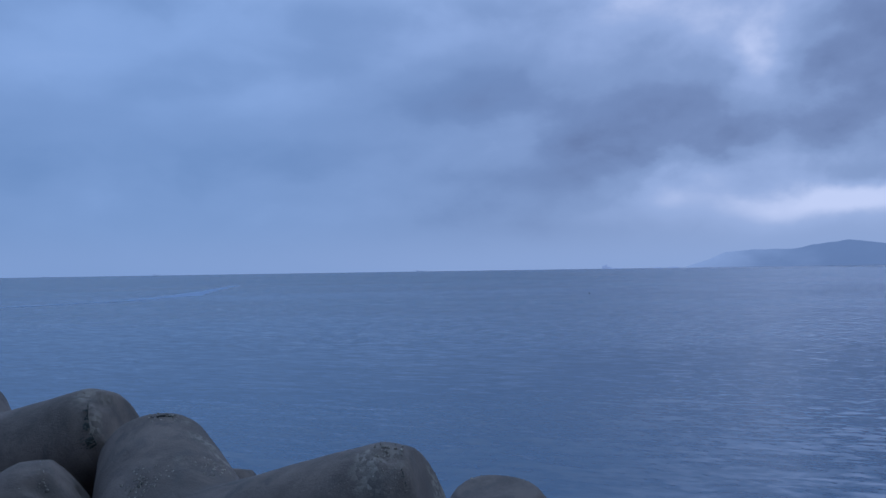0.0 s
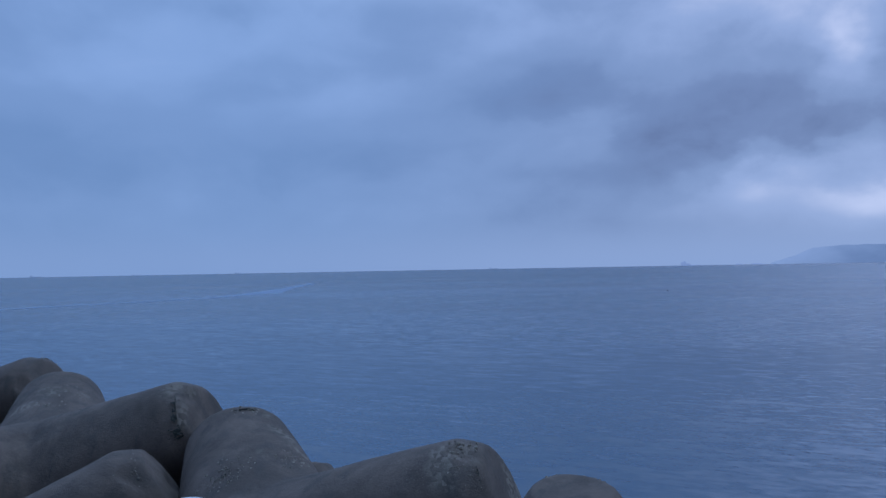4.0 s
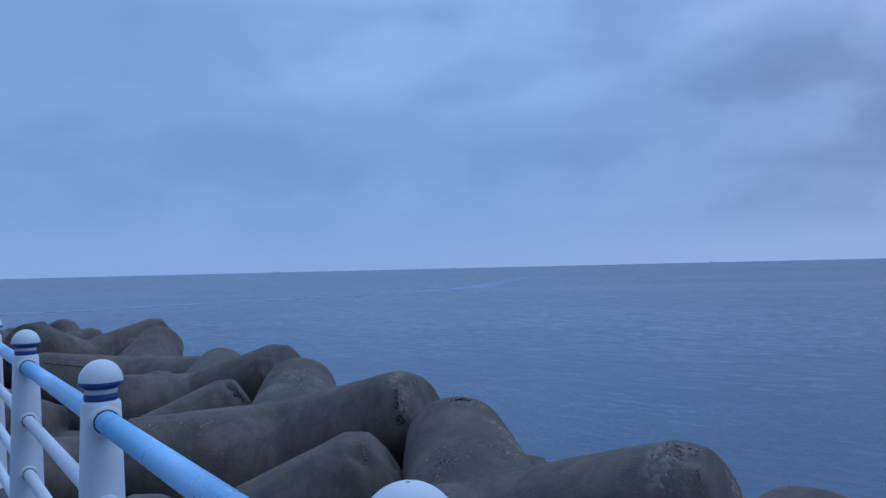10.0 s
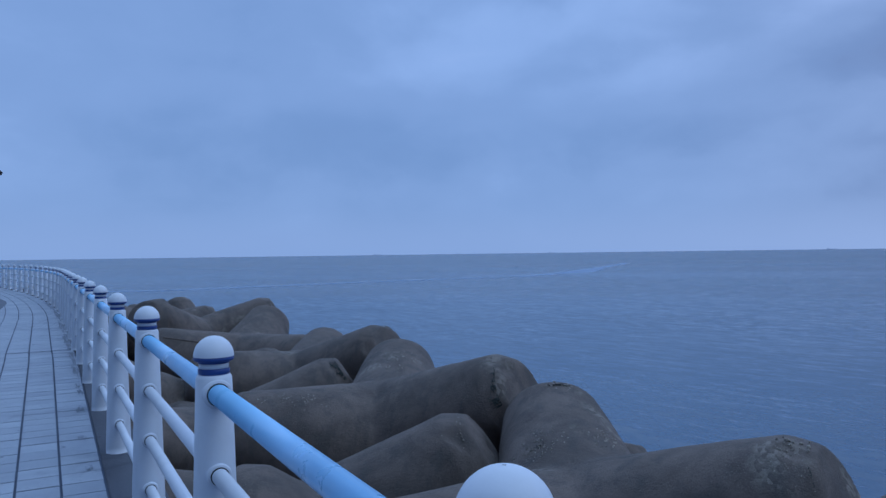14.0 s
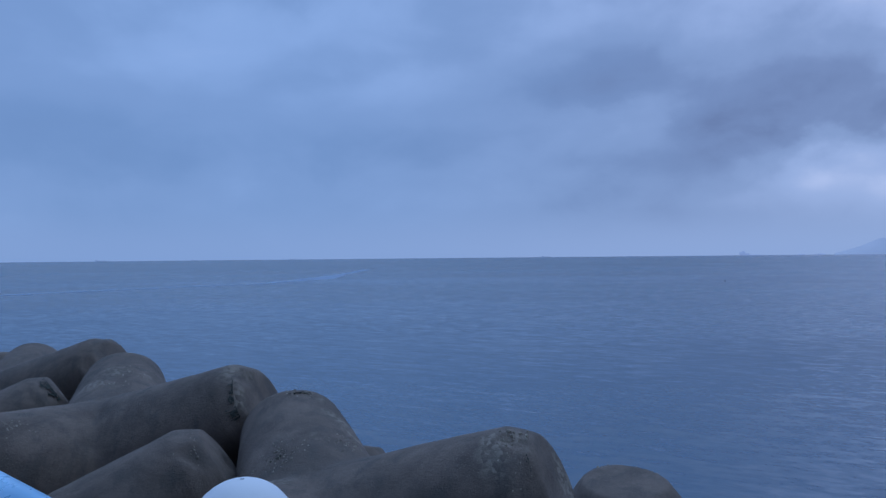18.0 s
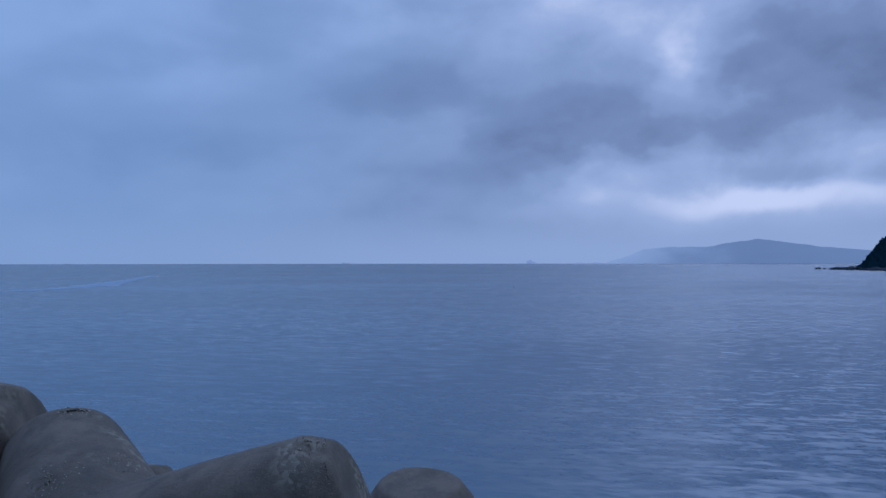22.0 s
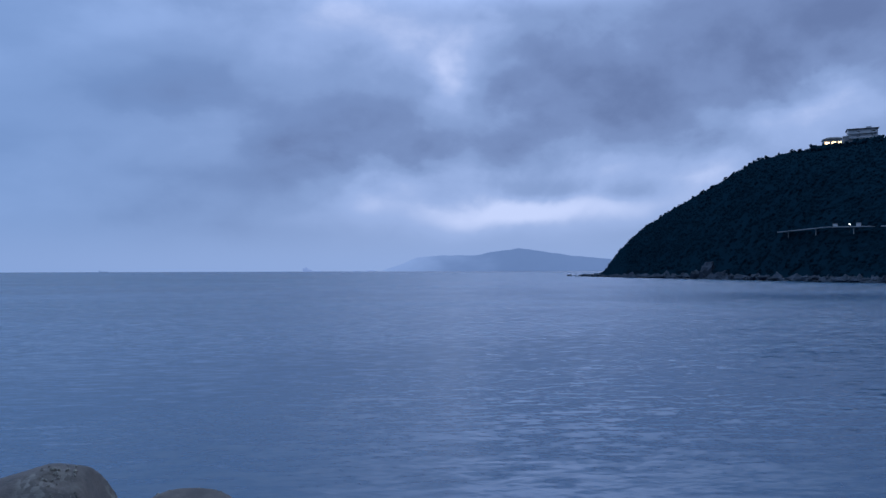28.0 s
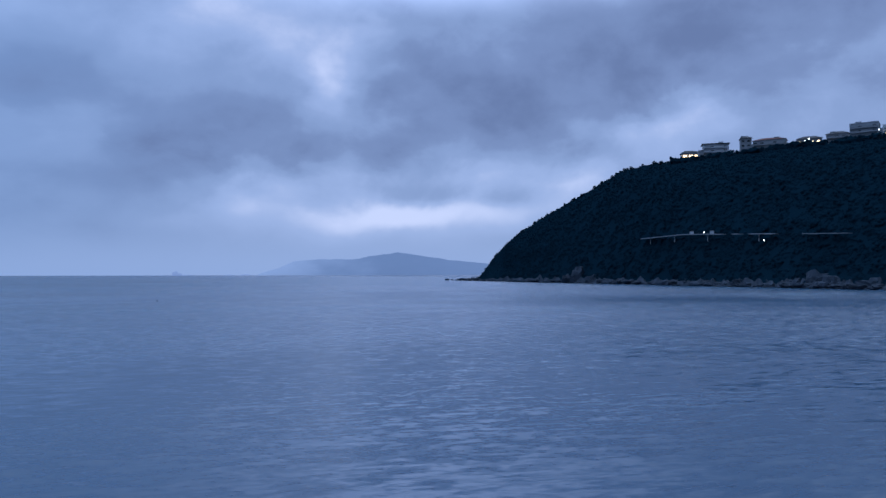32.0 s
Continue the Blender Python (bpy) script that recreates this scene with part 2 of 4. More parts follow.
GREY_WALL = concrete("grey_wall", (0.30, 0.32, 0.345), (0.20, 0.215, 0.235), 0.1)
ROOF = concrete("dark_roof", (0.10, 0.10, 0.11), (0.07, 0.07, 0.075), 0.2)
RED_ROOF = concrete("red_tile_roof", (0.20, 0.085, 0.075), (0.13, 0.06, 0.055), 0.2)
DIRT = concrete("damp_dirt", (0.215, 0.250, 0.305), (0.13, 0.155, 0.195), 2.0)
GROUT = concrete("joint_bed", (0.095, 0.12, 0.17), (0.065, 0.08, 0.12))


def glow(name, colour, strength):
    m, N = material(name)
    b = finish(N, **{"Base Color": (0.8, 0.8, 0.8, 1), "Roughness": 0.5})
    b.inputs["Emission Color"].default_value, b.inputs["Emission Strength"].default_value = (*colour, 1), strength
    return m


WARM = glow("warm_lamp", (1.0, 0.70, 0.36), 3.0)
COOL = glow("cool_lamp", (0.85, 0.95, 1.0), 5.0)
GLASS, N = material("window_glass")
finish(N, **{"Base Color": (0.02, 0.025, 0.03, 1), "Roughness": 0.05, "IOR": 1.5, "Normal": N.bump(N.noise(N.add("ShaderNodeTexCoord").outputs["Object"], 0.8, 2), 0.05, 0.02)})
# distance haze painted as glow, thicker toward the island's left end
HAZE, N = material("haze_glow_distance")
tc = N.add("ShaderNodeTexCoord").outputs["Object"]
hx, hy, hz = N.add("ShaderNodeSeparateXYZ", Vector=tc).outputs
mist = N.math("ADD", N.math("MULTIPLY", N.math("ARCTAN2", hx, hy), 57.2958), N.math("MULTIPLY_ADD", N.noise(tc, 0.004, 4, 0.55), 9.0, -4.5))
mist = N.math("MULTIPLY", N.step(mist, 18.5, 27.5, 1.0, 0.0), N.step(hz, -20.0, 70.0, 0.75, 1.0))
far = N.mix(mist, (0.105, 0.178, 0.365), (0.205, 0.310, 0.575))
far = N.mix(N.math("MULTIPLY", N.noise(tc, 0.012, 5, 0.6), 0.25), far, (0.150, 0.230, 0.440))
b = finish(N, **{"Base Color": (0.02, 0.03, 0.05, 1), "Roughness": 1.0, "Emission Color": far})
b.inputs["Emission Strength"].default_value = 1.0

WATER, N = material("sea_water")
tc = N.add("ShaderNodeTexCoord").outputs["Object"]
gust = N.noise(N.vmath("MULTIPLY", tc, (0.45, 1.0, 1)), 0.020, 4, 0.55, 2.0, 0.5)
reach = N.tree.nodes.new("ShaderNodeVectorMath")
reach.operation = "LENGTH"
N.feed(reach.inputs[0], N.vmath("MULTIPLY", tc, (1.0, 1.0, 0.0)))
swell = N.step(reach.outputs["Value"], 18.0, 150.0)      # the wind has more hold out on the open sea


def smooth_patch(x, y, turn, wide, deep):
    """How far a place lies in a smooth patch of water of that size, with a ragged edge."""
    p = N.add("ShaderNodeMapping", Vector=N.vmath("SUBTRACT", tc, (x, y, 0.0)), Rotation=(0.0, 0.0, radians(turn))).outputs[0]
    px, py, _ = N.add("ShaderNodeSeparateXYZ", Vector=p).outputs
    rag = N.math("MULTIPLY_ADD", N.noise(N.vmath("MULTIPLY", p, (0.4, 1.0, 1.0)), 0.09, 4, 0.6), 2.4, -1.2)
    px, py = N.math("DIVIDE", px, wide), N.math("ADD", N.math("DIVIDE", py, deep), rag)
    return N.math("EXPONENT", N.math("MULTIPLY", N.math("ADD", N.math("MULTIPLY", px, px), N.math("MULTIPLY", py, py)), -1.0))


slicks = N.math("ADD", N.math("ADD", smooth_patch(-44, 74, -30, 62, 30), smooth_patch(-7, 48, -6, 32, 16)), smooth_patch(-20, 210, -5, 150, 26))
slicks = N.math("MINIMUM", N.math("ADD", slicks, smooth_patch(150, 128, 50, 70, 40)), 1.0)
calm = N.math("MULTIPLY", N.step(gust, 0.36, 0.64, 0.60, 1.20), N.math("MULTIPLY", N.math("MULTIPLY_ADD", swell, 0.85, 0.62), N.math("MULTIPLY_ADD", slicks, -0.5, 1.0)))


def slopes(turn, stretch, scale, amount, detail, gain=None):
    """Wave slopes: noise drawn out along the crests, which run across the heading turn."""
    spin = N.add("ShaderNodeMapping", Vector=tc, Rotation=(0.0, 0.0, radians(turn))).outputs[0]
    n = N.add("ShaderNodeTexNoise", Vector=N.vmath("MULTIPLY", spin, (stretch, 1.0, 1.0)), Scale=scale, Detail=detail, Roughness=0.5, Distortion=0.35)
    v = N.vmath("MULTIPLY", N.vmath("SUBTRACT", n.outputs["Color"], (0.5, 0.5, 0.5)), (amount * 0.8, amount, 0.0))
    if gain is not None:
        v = N.vmath("MULTIPLY", v, N.add("ShaderNodeCombineXYZ", X=gain, Y=gain, Z=0.0).outputs[0])
    return v


tilt = N.vmath("ADD", slopes(20, 0.25, 0.11, 0.05, 2), slopes(26, 0.32, 0.75, 0.22, 2, calm))
tilt = N.vmath("ADD", tilt, slopes(16, 0.28, 2.2, 0.74, 3, calm))
tilt = N.vmath("ADD", tilt, slopes(34, 0.40, 7.0, 0.50, 2, calm))
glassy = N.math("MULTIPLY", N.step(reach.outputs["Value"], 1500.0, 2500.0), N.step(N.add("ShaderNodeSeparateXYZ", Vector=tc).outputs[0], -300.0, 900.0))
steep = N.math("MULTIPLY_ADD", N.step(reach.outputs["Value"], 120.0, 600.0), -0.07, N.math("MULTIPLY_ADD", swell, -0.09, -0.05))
lean = N.math("MULTIPLY", steep, N.math("MULTIPLY_ADD", slicks, -0.55, 1.0))      # normals lean toward the origin under the camera, which darkens the far water
from_eye = N.vmath("NORMALIZE", N.vmath("MULTIPLY", tc, (1.0, 1.0, 0.0)))
tilt = N.vmath("ADD", tilt, N.vmath("MULTIPLY", from_eye, N.add("ShaderNodeCombineXYZ", X=lean, Y=lean, Z=0.0).outputs[0]))
still = N.math("MULTIPLY_ADD", glassy, -0.8, 1.0)      # a pale calm far out under the island
tilt = N.vmath("MULTIPLY", tilt, N.add("ShaderNodeCombineXYZ", X=still, Y=still, Z=0.0).outputs[0])
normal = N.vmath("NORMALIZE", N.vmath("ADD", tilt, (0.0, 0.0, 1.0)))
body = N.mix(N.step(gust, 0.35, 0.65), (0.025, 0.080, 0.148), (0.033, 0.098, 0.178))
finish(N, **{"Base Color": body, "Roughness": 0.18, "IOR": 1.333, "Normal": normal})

SLICK, N = material("slick_water")
tc = N.add("ShaderNodeTexCoord").outputs["Object"]
smooth_h = N.math("ADD", N.math("MULTIPLY", N.noise(tc, 0.3, 3), 0.12), N.math("MULTIPLY", N.noise(tc, 1.3, 3), 0.05))
finish(N, **{"Base Color": (0.152, 0.245, 0.395, 1), "Roughness": 0.45, "IOR": 1.33, "Normal": N.bump(smooth_h, 1.0, 1.0)})


# the islets' haze is painted in as an even blue emission
MIST, N = material("haze_glow_islet")
b = finish(N, **{"Base Color": (0.05, 0.07, 0.11, 1), "Roughness": 1.0})
b.inputs["Emission Color"].default_value, b.inputs["Emission Strength"].default_value = (0.175, 0.265, 0.52, 1), 1.0


# ---------------------------------------------------------------- mesh helpers
def quaternion(q):
    r = Euler((0, 0, 0)).to_quaternion()
    r.w, r.x, r.y, r.z = q
    return r



def mesh_object(name, bm, mat, parent=None, smooth=True):
    me = bpy.data.meshes.new(name)
    bm.to_mesh(me)
    bm.free()
    me.materials.append(mat)
    if smooth:
        me.polygons.foreach_set("use_smooth", [True] * len(me.polygons))
    ob = new(name, me)
    if parent:
        ob.parent = parent
    return ob


def part(name, bm, mat, parent, label="", smooth=True):
    ob = mesh_object(name, bm, mat, parent, smooth)
    if label:
        ob["label"] = label
    return ob


def lathe(bm, profile, segs=20, m=Matrix()):
    """A turned body: profile of (radius, height) round z."""
    rings = []
    for r, z in profile:
        if r < 1e-5:
            rings.append([bm.verts.new(m @ Vector((0, 0, z)))])
        else:
            rings.append([bm.verts.new(m @ Vector((r * math.cos(2 * math.pi * i / segs), r * math.sin(2 * math.pi * i / segs), z))) for i in range(segs)])
    for a, b in zip(rings, rings[1:]):
        for i in range(segs):
            j = (i + 1) % segs
            if len(a) == 1 and len(b) > 1:
                bm.faces.new((a[0], b[i], b[j]))
            elif len(b) == 1 and len(a) > 1:
                bm.faces.new((a[i], b[0], a[j]))
            elif len(a) > 1:
                bm.faces.new((a[i], a[j], b[j], b[i]))
    bm.normal_update()


def tube(bm, a, b, r, segs=14):
    a, b = Vector(a), Vector(b)
    q = (b - a).to_track_quat("Z", "Y").to_matrix().to_4x4()
    n = (b - a).length
    lathe(bm, [(0, 0), (r, 0), (r, n), (0, n)], segs, Matrix.Translation(a) @ q)


def block(bm, lo, hi, m=Matrix()):
    v = [bm.verts.new(m @ Vector((x, y, z))) for x in (lo[0], hi[0]) for y in (lo[1], hi[1]) for z in (lo[2], hi[2])]
    for f in ((0, 1, 3, 2), (4, 6, 7, 5), (0, 4, 5, 1), (2, 3, 7, 6), (0, 2, 6, 4), (1, 5, 7, 3)):
        bm.faces.new([v[i] for i in f])


# ---------------------------------------------------------------- the line of the railing
STEP = 2.07
RAIL = [Vector((-0.46, 0.985, 0.0))]
TURN = [31.85]
for i in range(-1, 2400):
    s = 0.05 * i
    a = 31.85 - 0.38 * max(0.0, s - 22.0)
    a = max(a, -60)
    RAIL.append(RAIL[-1] + Vector((-math.cos(radians(a)), math.sin(radians(a)), 0)) * 0.05)
    TURN.append(a)


def along(s, out=0.0, z=0.0):
    """A place s metres along the railing from the post beside the camera, out metres to seaward of it."""
    if s <= 0:
        a, p = TURN[0], RAIL[0] + Vector((-math.cos(radians(31.85)), math.sin(radians(31.85)), 0)) * s
    else:
        i = min(int(s / 0.05), len(RAIL) - 2)
        a, p = TURN[i], RAIL[i].lerp(RAIL[i + 1], s / 0.05 - i)
    return p + Vector((math.sin(radians(a)), math.cos(radians(a)), 0)) * out + Vector((0, 0, z))


def strip(bm, s0, s1, o0, o1, z, ds=1.0):
    n = max(1, int((s1 - s0) / ds))
    row = [[bm.verts.new(along(s0 + (s1 - s0) * i / n, o, z)) for o in (o0, o1)] for i in range(n + 1)]
    for a, b in zip(row, row[1:]):
        bm.faces.new((a[0], a[1], b[1], b[0]))


# ---------------------------------------------------------------- sea
bm = bmesh.new()
rings = [0.0, 30, 80, 200, 500, 1200, 2600, 4950]
c = bm.verts.new((0, 0, SEA))
last = None
for r in rings[1:]:
    ring = [bm.verts.new((r * math.cos(2 * math.pi * i / 256), r * math.sin(2 * math.pi * i / 256), SEA)) for i in range(256)]
    for i in range(256):
        j = (i + 1) % 256
        bm.faces.new((c, ring[i], ring[j]) if last is None else (last[i], ring[i], ring[j], last[j]))
    last = ring
tagged(mesh_object("water", bm, WATER), "calm blue-grey sea with small ripples", "sea", kind="structure")

# ---------------------------------------------------------------- wake on the water
bm = bmesh.new()
course = ((-175, 66), (-120, 101), (-103, 147), (-82, 190), (-80, 224), (-92, 290), (-112, 400))
row = []
for i in range(361):
    u = i / 360 * (len(course) - 1)
    k = min(int(u), len(course) - 2)
    p = Vector(course[k]).lerp(Vector(course[k + 1]), u - k)
    d = (Vector(course[k + 1]) - Vector(course[k])).normalized()
    wide = 2.6 + 1.2 * noise.noise(Vector((u * 9, 1, 0))) + (3.4 * max(0, 1 - abs(u - 4.1) / 0.9))
    side = Vector((-d.y, d.x)) * max(1.0, wide)
    row.append([bm.verts.new((q.x, q.y, SEA + 0.03)) for q in (p - side, p + side)])
for a, b in zip(row, row[1:]):
    bm.faces.new((a[0], a[1], b[1], b[0]))
tagged(mesh_object("wake", bm, SLICK), "thin pale foam line of a boat wake", "wake", kind="structure")

# ---------------------------------------------------------------- promenade
EDGE = -0.14


def inner_edge(s):
    """Where the paving meets the kerb: it nears the posts along the promenade."""
    return -0.174 + 0.0137 * (min(max(s, 0.0), 13.5) - 4.6)


bm = bmesh.new()
strip(bm, -14, 104, 0.05, -32, -0.013)
tagged(mesh_object("ground", bm, GROUT, smooth=False), "dark mortar bed under the promenade paving", "pavement", kind="structure")
bm = bmesh.new()
rows = []
for i in range(119):
    s = -14 + i
    rows.append([bm.verts.new(along(s, o, z)) for o, z in ((inner_edge(s), -0.03), (inner_edge(s), -0.006), (inner_edge(s) + 0.012, 0.0), (0.19, 0.0), (0.205, -0.015), (0.205, -1.6), (0.205, -3.0))])
for a, b in zip(rows, rows[1:]):
    for i in range(6):
        bm.faces.new((a[i], a[i + 1], b[i + 1], b[i]))
tagged(mesh_object("kerb", bm, KERB, smooth=False), "grey concrete kerb and sea wall under the railing", "kerb", kind="structure")
# added core, hides the water behind the gaps between the tetrapods
bm = bmesh.new()
rows = []
for i in range(240):
    s = -14 + i * 0.5
    rows.append([bm.verts.new(along(s, o, z + 0.35 * noise.noise(Vector((s, o, 0))))) for o, z in ((0.2, -2.0), (1.5, -2.2), (4, -2.5), (7, -3.4), (9.5, -5.4), (14, -7.5))])
for a, b in zip(rows, rows[1:]):
    for i in range(5):
        bm.faces.new((a[i], a[i + 1], b[i + 1], b[i]))
tagged(mesh_object("breakwater_core", bm, RUBBLE), "dark rubble core below the tetrapods", "rubble", kind="structure")


# ---------------------------------------------------------------- railing
def taper(z):
    return 0.104 - 0.034 * z / 1.21


def post_meshes():
    out = {}
    bm = bmesh.new()
    lathe(bm, [(0, 0)] + [(taper(z), z) for z in (0.0, 0.05, 0.4, 0.8, 1.235)] + [(taper(1.24) - 0.006, 1.247), (0.058, 1.25), (0, 1.25)], 28)
    out["post"] = (bm, WHITE)
    bm = bmesh.new()
    lathe(bm, [(0.054, 1.273), (0.057, 1.274), (0.057, 1.292), (0.054, 1.294)], 28)
    out["neck"] = (bm, WHITE)
    for name, z0, z1, r in (("lower_ring", 1.25, 1.274, 0.0605), ("upper_ring", 1.293, 1.304, 0.0615), ("rim", 1.304, 1.320, 0.0775)):
        bm = bmesh.new()
        lathe(bm, [(0, z0), (r - 0.003, z0), (r, z0 + 0.003), (r, z1 - 0.003), (r - 0.003, z1), (0, z1)], 28)
        out[name] = (bm, NAVY)
    bm = bmesh.new()
    lathe(bm, [(0.077, 1.3195)] + [(0.077 * math.cos(a), 1.320 + 0.079 * math.sin(a)) for a in np.linspace(0.02, 1.53, 14)] + [(0, 1.3992)], 32)
    out["cap"] = (bm, WHITE)
    made = {}
    for k, (bm, mat) in out.items():
        me = bpy.data.meshes.new(k)
        bm.to_mesh(me)
        bm.free()
        me.materials.append(mat)
        me.polygons.foreach_set("use_smooth", [True] * len(me.polygons))
        made[k] = me
    return made


def child(name, me, parent, m=None, label=""):
    ob = new(name, me)
    ob.parent = parent
    if m is not None:
        ob.matrix_basis = m
    if label:
        ob["label"] = label
    return ob


RAILS = ((1.18, 0.040, PALE, "top_rail", "pale blue tubular top rail"), (0.87, 0.031, WHITE, "lower_rail", "white tubular rail"),
         (0.56, 0.031, WHITE, "lower_rail", "white tubular rail"), (0.255, 0.031, WHITE, "lower_rail", "white tubular rail"))
railing = tagged(new("railing"), "white promenade railing with pale blue top rail and domed posts", "railing")
railing.location = along(0)
POST = post_meshes()
N_POST = 47
base = along(0)
collars = {}
for z, r, mat, name, label in RAILS:
    bm = bmesh.new()
    q = taper(z)
    lathe(bm, [(r - 0.004, -q - 0.012), (r + 0.012, -q - 0.012), (r + 0.016, -q - 0.006), (r + 0.016, q + 0.006), (r + 0.012, q + 0.012), (r - 0.004, q + 0.012)], 22)
    me = bpy.data.meshes.new("collar")
    bm.to_mesh(me)
    bm.free()
    me.materials.append(WHITE)
    me.polygons.foreach_set("use_smooth", [True] * len(me.polygons))
    collars[z] = me
# shaded gap round each rail at its socket, built as a thin dark ring
socket_gaps = {}
for z, r, mat, name, label in RAILS:
    bm = bmesh.new()
    q = taper(z) + 0.012
    lathe(bm, [(r - 0.002, q - 0.004), (r + 0.004, q - 0.004), (r + 0.004, q + 0.005), (r - 0.002, q + 0.005)], 22)
    bmesh.ops.recalc_face_normals(bm, faces=bm.faces[:])
    me = bpy.data.meshes.new("gasket")
    bm.to_mesh(me)
    bm.free()
    me.materials.append(DARK)
    socket_gaps[z] = me
for i in range(-7, N_POST):
    p = along(i * STEP)
    post = child("post", POST["post"], railing, Matrix.Translation(p - base), "white tapered round post")
    for k in ("neck", "lower_ring", "upper_ring", "rim", "cap"):
        child(k, POST[k], post)
    d = (along(i * STEP + 0.4) - along(i * STEP - 0.4)).normalized()
    if i < 14:
        for z, r, mat, name, label in RAILS:
            if i < 8:
                for way in (d, -d):
                    child("gasket", socket_gaps[z], post, Matrix.Translation((0, 0, z)) @ way.to_track_quat("Z", "Y").to_matrix().to_4x4(), "thin dark ring for the shaded gap round the rail")
            child("collar", collars[z], post, Matrix.Translation((0, 0, z)) @ d.to_track_quat("Z", "Y").to_matrix().to_4x4())
    if i + 1 < N_POST:
        n = along((i + 1) * STEP)
        for z, r, mat, name, label in RAILS:
            bm = bmesh.new()
            tube(bm, p - base + Vector((0, 0, z)), n - base + Vector((0, 0, z)), r, 18)
            part(name, bm, mat, railing, label)

# ---------------------------------------------------------------- tetrapods
TETRA_DIRS = [Vector(d).normalized() for d in ((1, 1, 1), (1, -1, -1), (-1, 1, -1), (-1, -1, 1))]
LEG = [(0, -0.3), (0.87, -0.3), (0.85, 0.15), (0.85, 0.3), (0.545, 2.03), (0.53, 2.055), (0.415, 2.225), (0.38, 2.243), (0.2, 2.25), (0, 2.25)]


def uneven(c, seed):
    """The cast surface is not quite true: slow swells, small dents, and chips out of the ends."""
    n = noise.noise(c * 1.1 + Vector((seed * 9, 0, 0))) * 0.03 + noise.noise(c * 4 + Vector((seed * 9, 3, 0))) * 0.010
    chip = noise.noise(c * 2.6 + Vector((0, seed * 7, 5)))
    n -= 0.05 * max(0.0, chip - 0.42) / 0.3 if c.length > 1.95 else 0.0
    return c + c.normalized() * n


def tetrapod_mesh(seed):
    bm = bmesh.new()
    for d in TETRA_DIRS:
        lathe(bm, LEG, 36, d.to_track_quat("Z", "Y").to_matrix().to_4x4())
    me = bpy.data.meshes.new("tetrapod")
    bm.to_mesh(me)
    bm.free()
    ob = new("tetrapod", me)
    mod = ob.modifiers.new("r", "REMESH")
    mod.mode, mod.voxel_size = "VOXEL", 0.034
    mod = ob.modifiers.new("s", "SMOOTH")
    mod.factor, mod.iterations = 0.4, 1
    out = bpy.data.meshes.new_from_object(ob.evaluated_get(bpy.context.evaluated_depsgraph_get()))
    bpy.data.objects.remove(ob)
    for v in out.vertices:
        v.co = uneven(v.co, seed)
    out.polygons.foreach_set("use_smooth", [True] * len(out.polygons))
    out.materials.clear()
    out.materials.append(TETRA)
    return out


TETRAS = [tetrapod_mesh(i) for i in range(4)]


def leg_radius(h):
    return 0.54 + 0.31 * (2.05 - h) / 1.75 if h < 2.05 else 0.54 - (h - 2.05) * 0.6


def seam_mesh():
    """A raised mould seam that runs along one leg and over to the next."""
    bm = bmesh.new()
    a, b = TETRA_DIRS[0], TETRA_DIRS[1]
    side = (b - a * a.dot(b)).normalized()
    row = []
    for i in range(20):
        h = 0.95 + i * 0.057
        r = leg_radius(h) + 0.012
        t = a.cross(side)
        c = a * h - side * r
        row.append([bm.verts.new(c + t * w - side * d) for w, d in ((-0.016, -0.02), (-0.006, 0.006), (0.006, 0.006), (0.016, -0.02))])
    for p, q in zip(row, row[1:]):
        for i in range(3):
            bm.faces.new((p[i], p[i + 1], q[i + 1], q[i]))
    me = bpy.data.meshes.new("mould_seam")
    bm.to_mesh(me)
    bm.free()
    me.materials.append(TETRA)
    return me


def on_leg(local):
    """The leg that a place on a tetrapod belongs to, how far out along it, and the angle round it."""
    leg = max(range(4), key=lambda i: TETRA_DIRS[i].dot(local))
    q = TETRA_DIRS[leg].to_track_quat("Z", "Y").to_matrix().inverted() @ local
    return leg, q.z, math.atan2(q.y, q.x)


def leg_point(leg, h, angle, seed, proud=0.0):
    m = TETRA_DIRS[leg].to_track_quat("Z", "Y").to_matrix()
    h = min(h, 2.2)
    r = leg_radius(h)
    out = m @ Vector((math.cos(angle), math.sin(angle), 0.18))
    return uneven(m @ Vector((r * math.cos(angle), r * math.sin(angle), h)), seed) + out * proud


def pebble_mesh(local, dh, da, count, seed, big=1.0, tetra=0):
    """A patch of bare aggregate: small stones sunk in the surface of one leg."""
    rng = random.Random(seed)
    bm = bmesh.new()
    leg, h0, a0 = on_leg(local)
    for i in range(count):
        k = rng.uniform(0.007, 0.016) * big * (1.6 if rng.random() < 0.12 else 1.0)
        c = leg_point(leg, h0 + rng.gauss(0, dh), a0 + radians(rng.gauss(0, da)), tetra, -0.25 * k)
        t = Matrix.LocRotScale(c, Euler((rng.random() * 6, rng.random() * 6, 0)), (k, k * rng.uniform(0.6, 1), k * rng.uniform(0.5, 0.9)))
        bmesh.ops.create_icosphere(bm, subdivisions=1, radius=1.0, matrix=t)
    me = bpy.data.meshes.new("bare_aggregate")
    bm.to_mesh(me)
    bm.free()
    me.materials.append(PEBBLE)
    return me


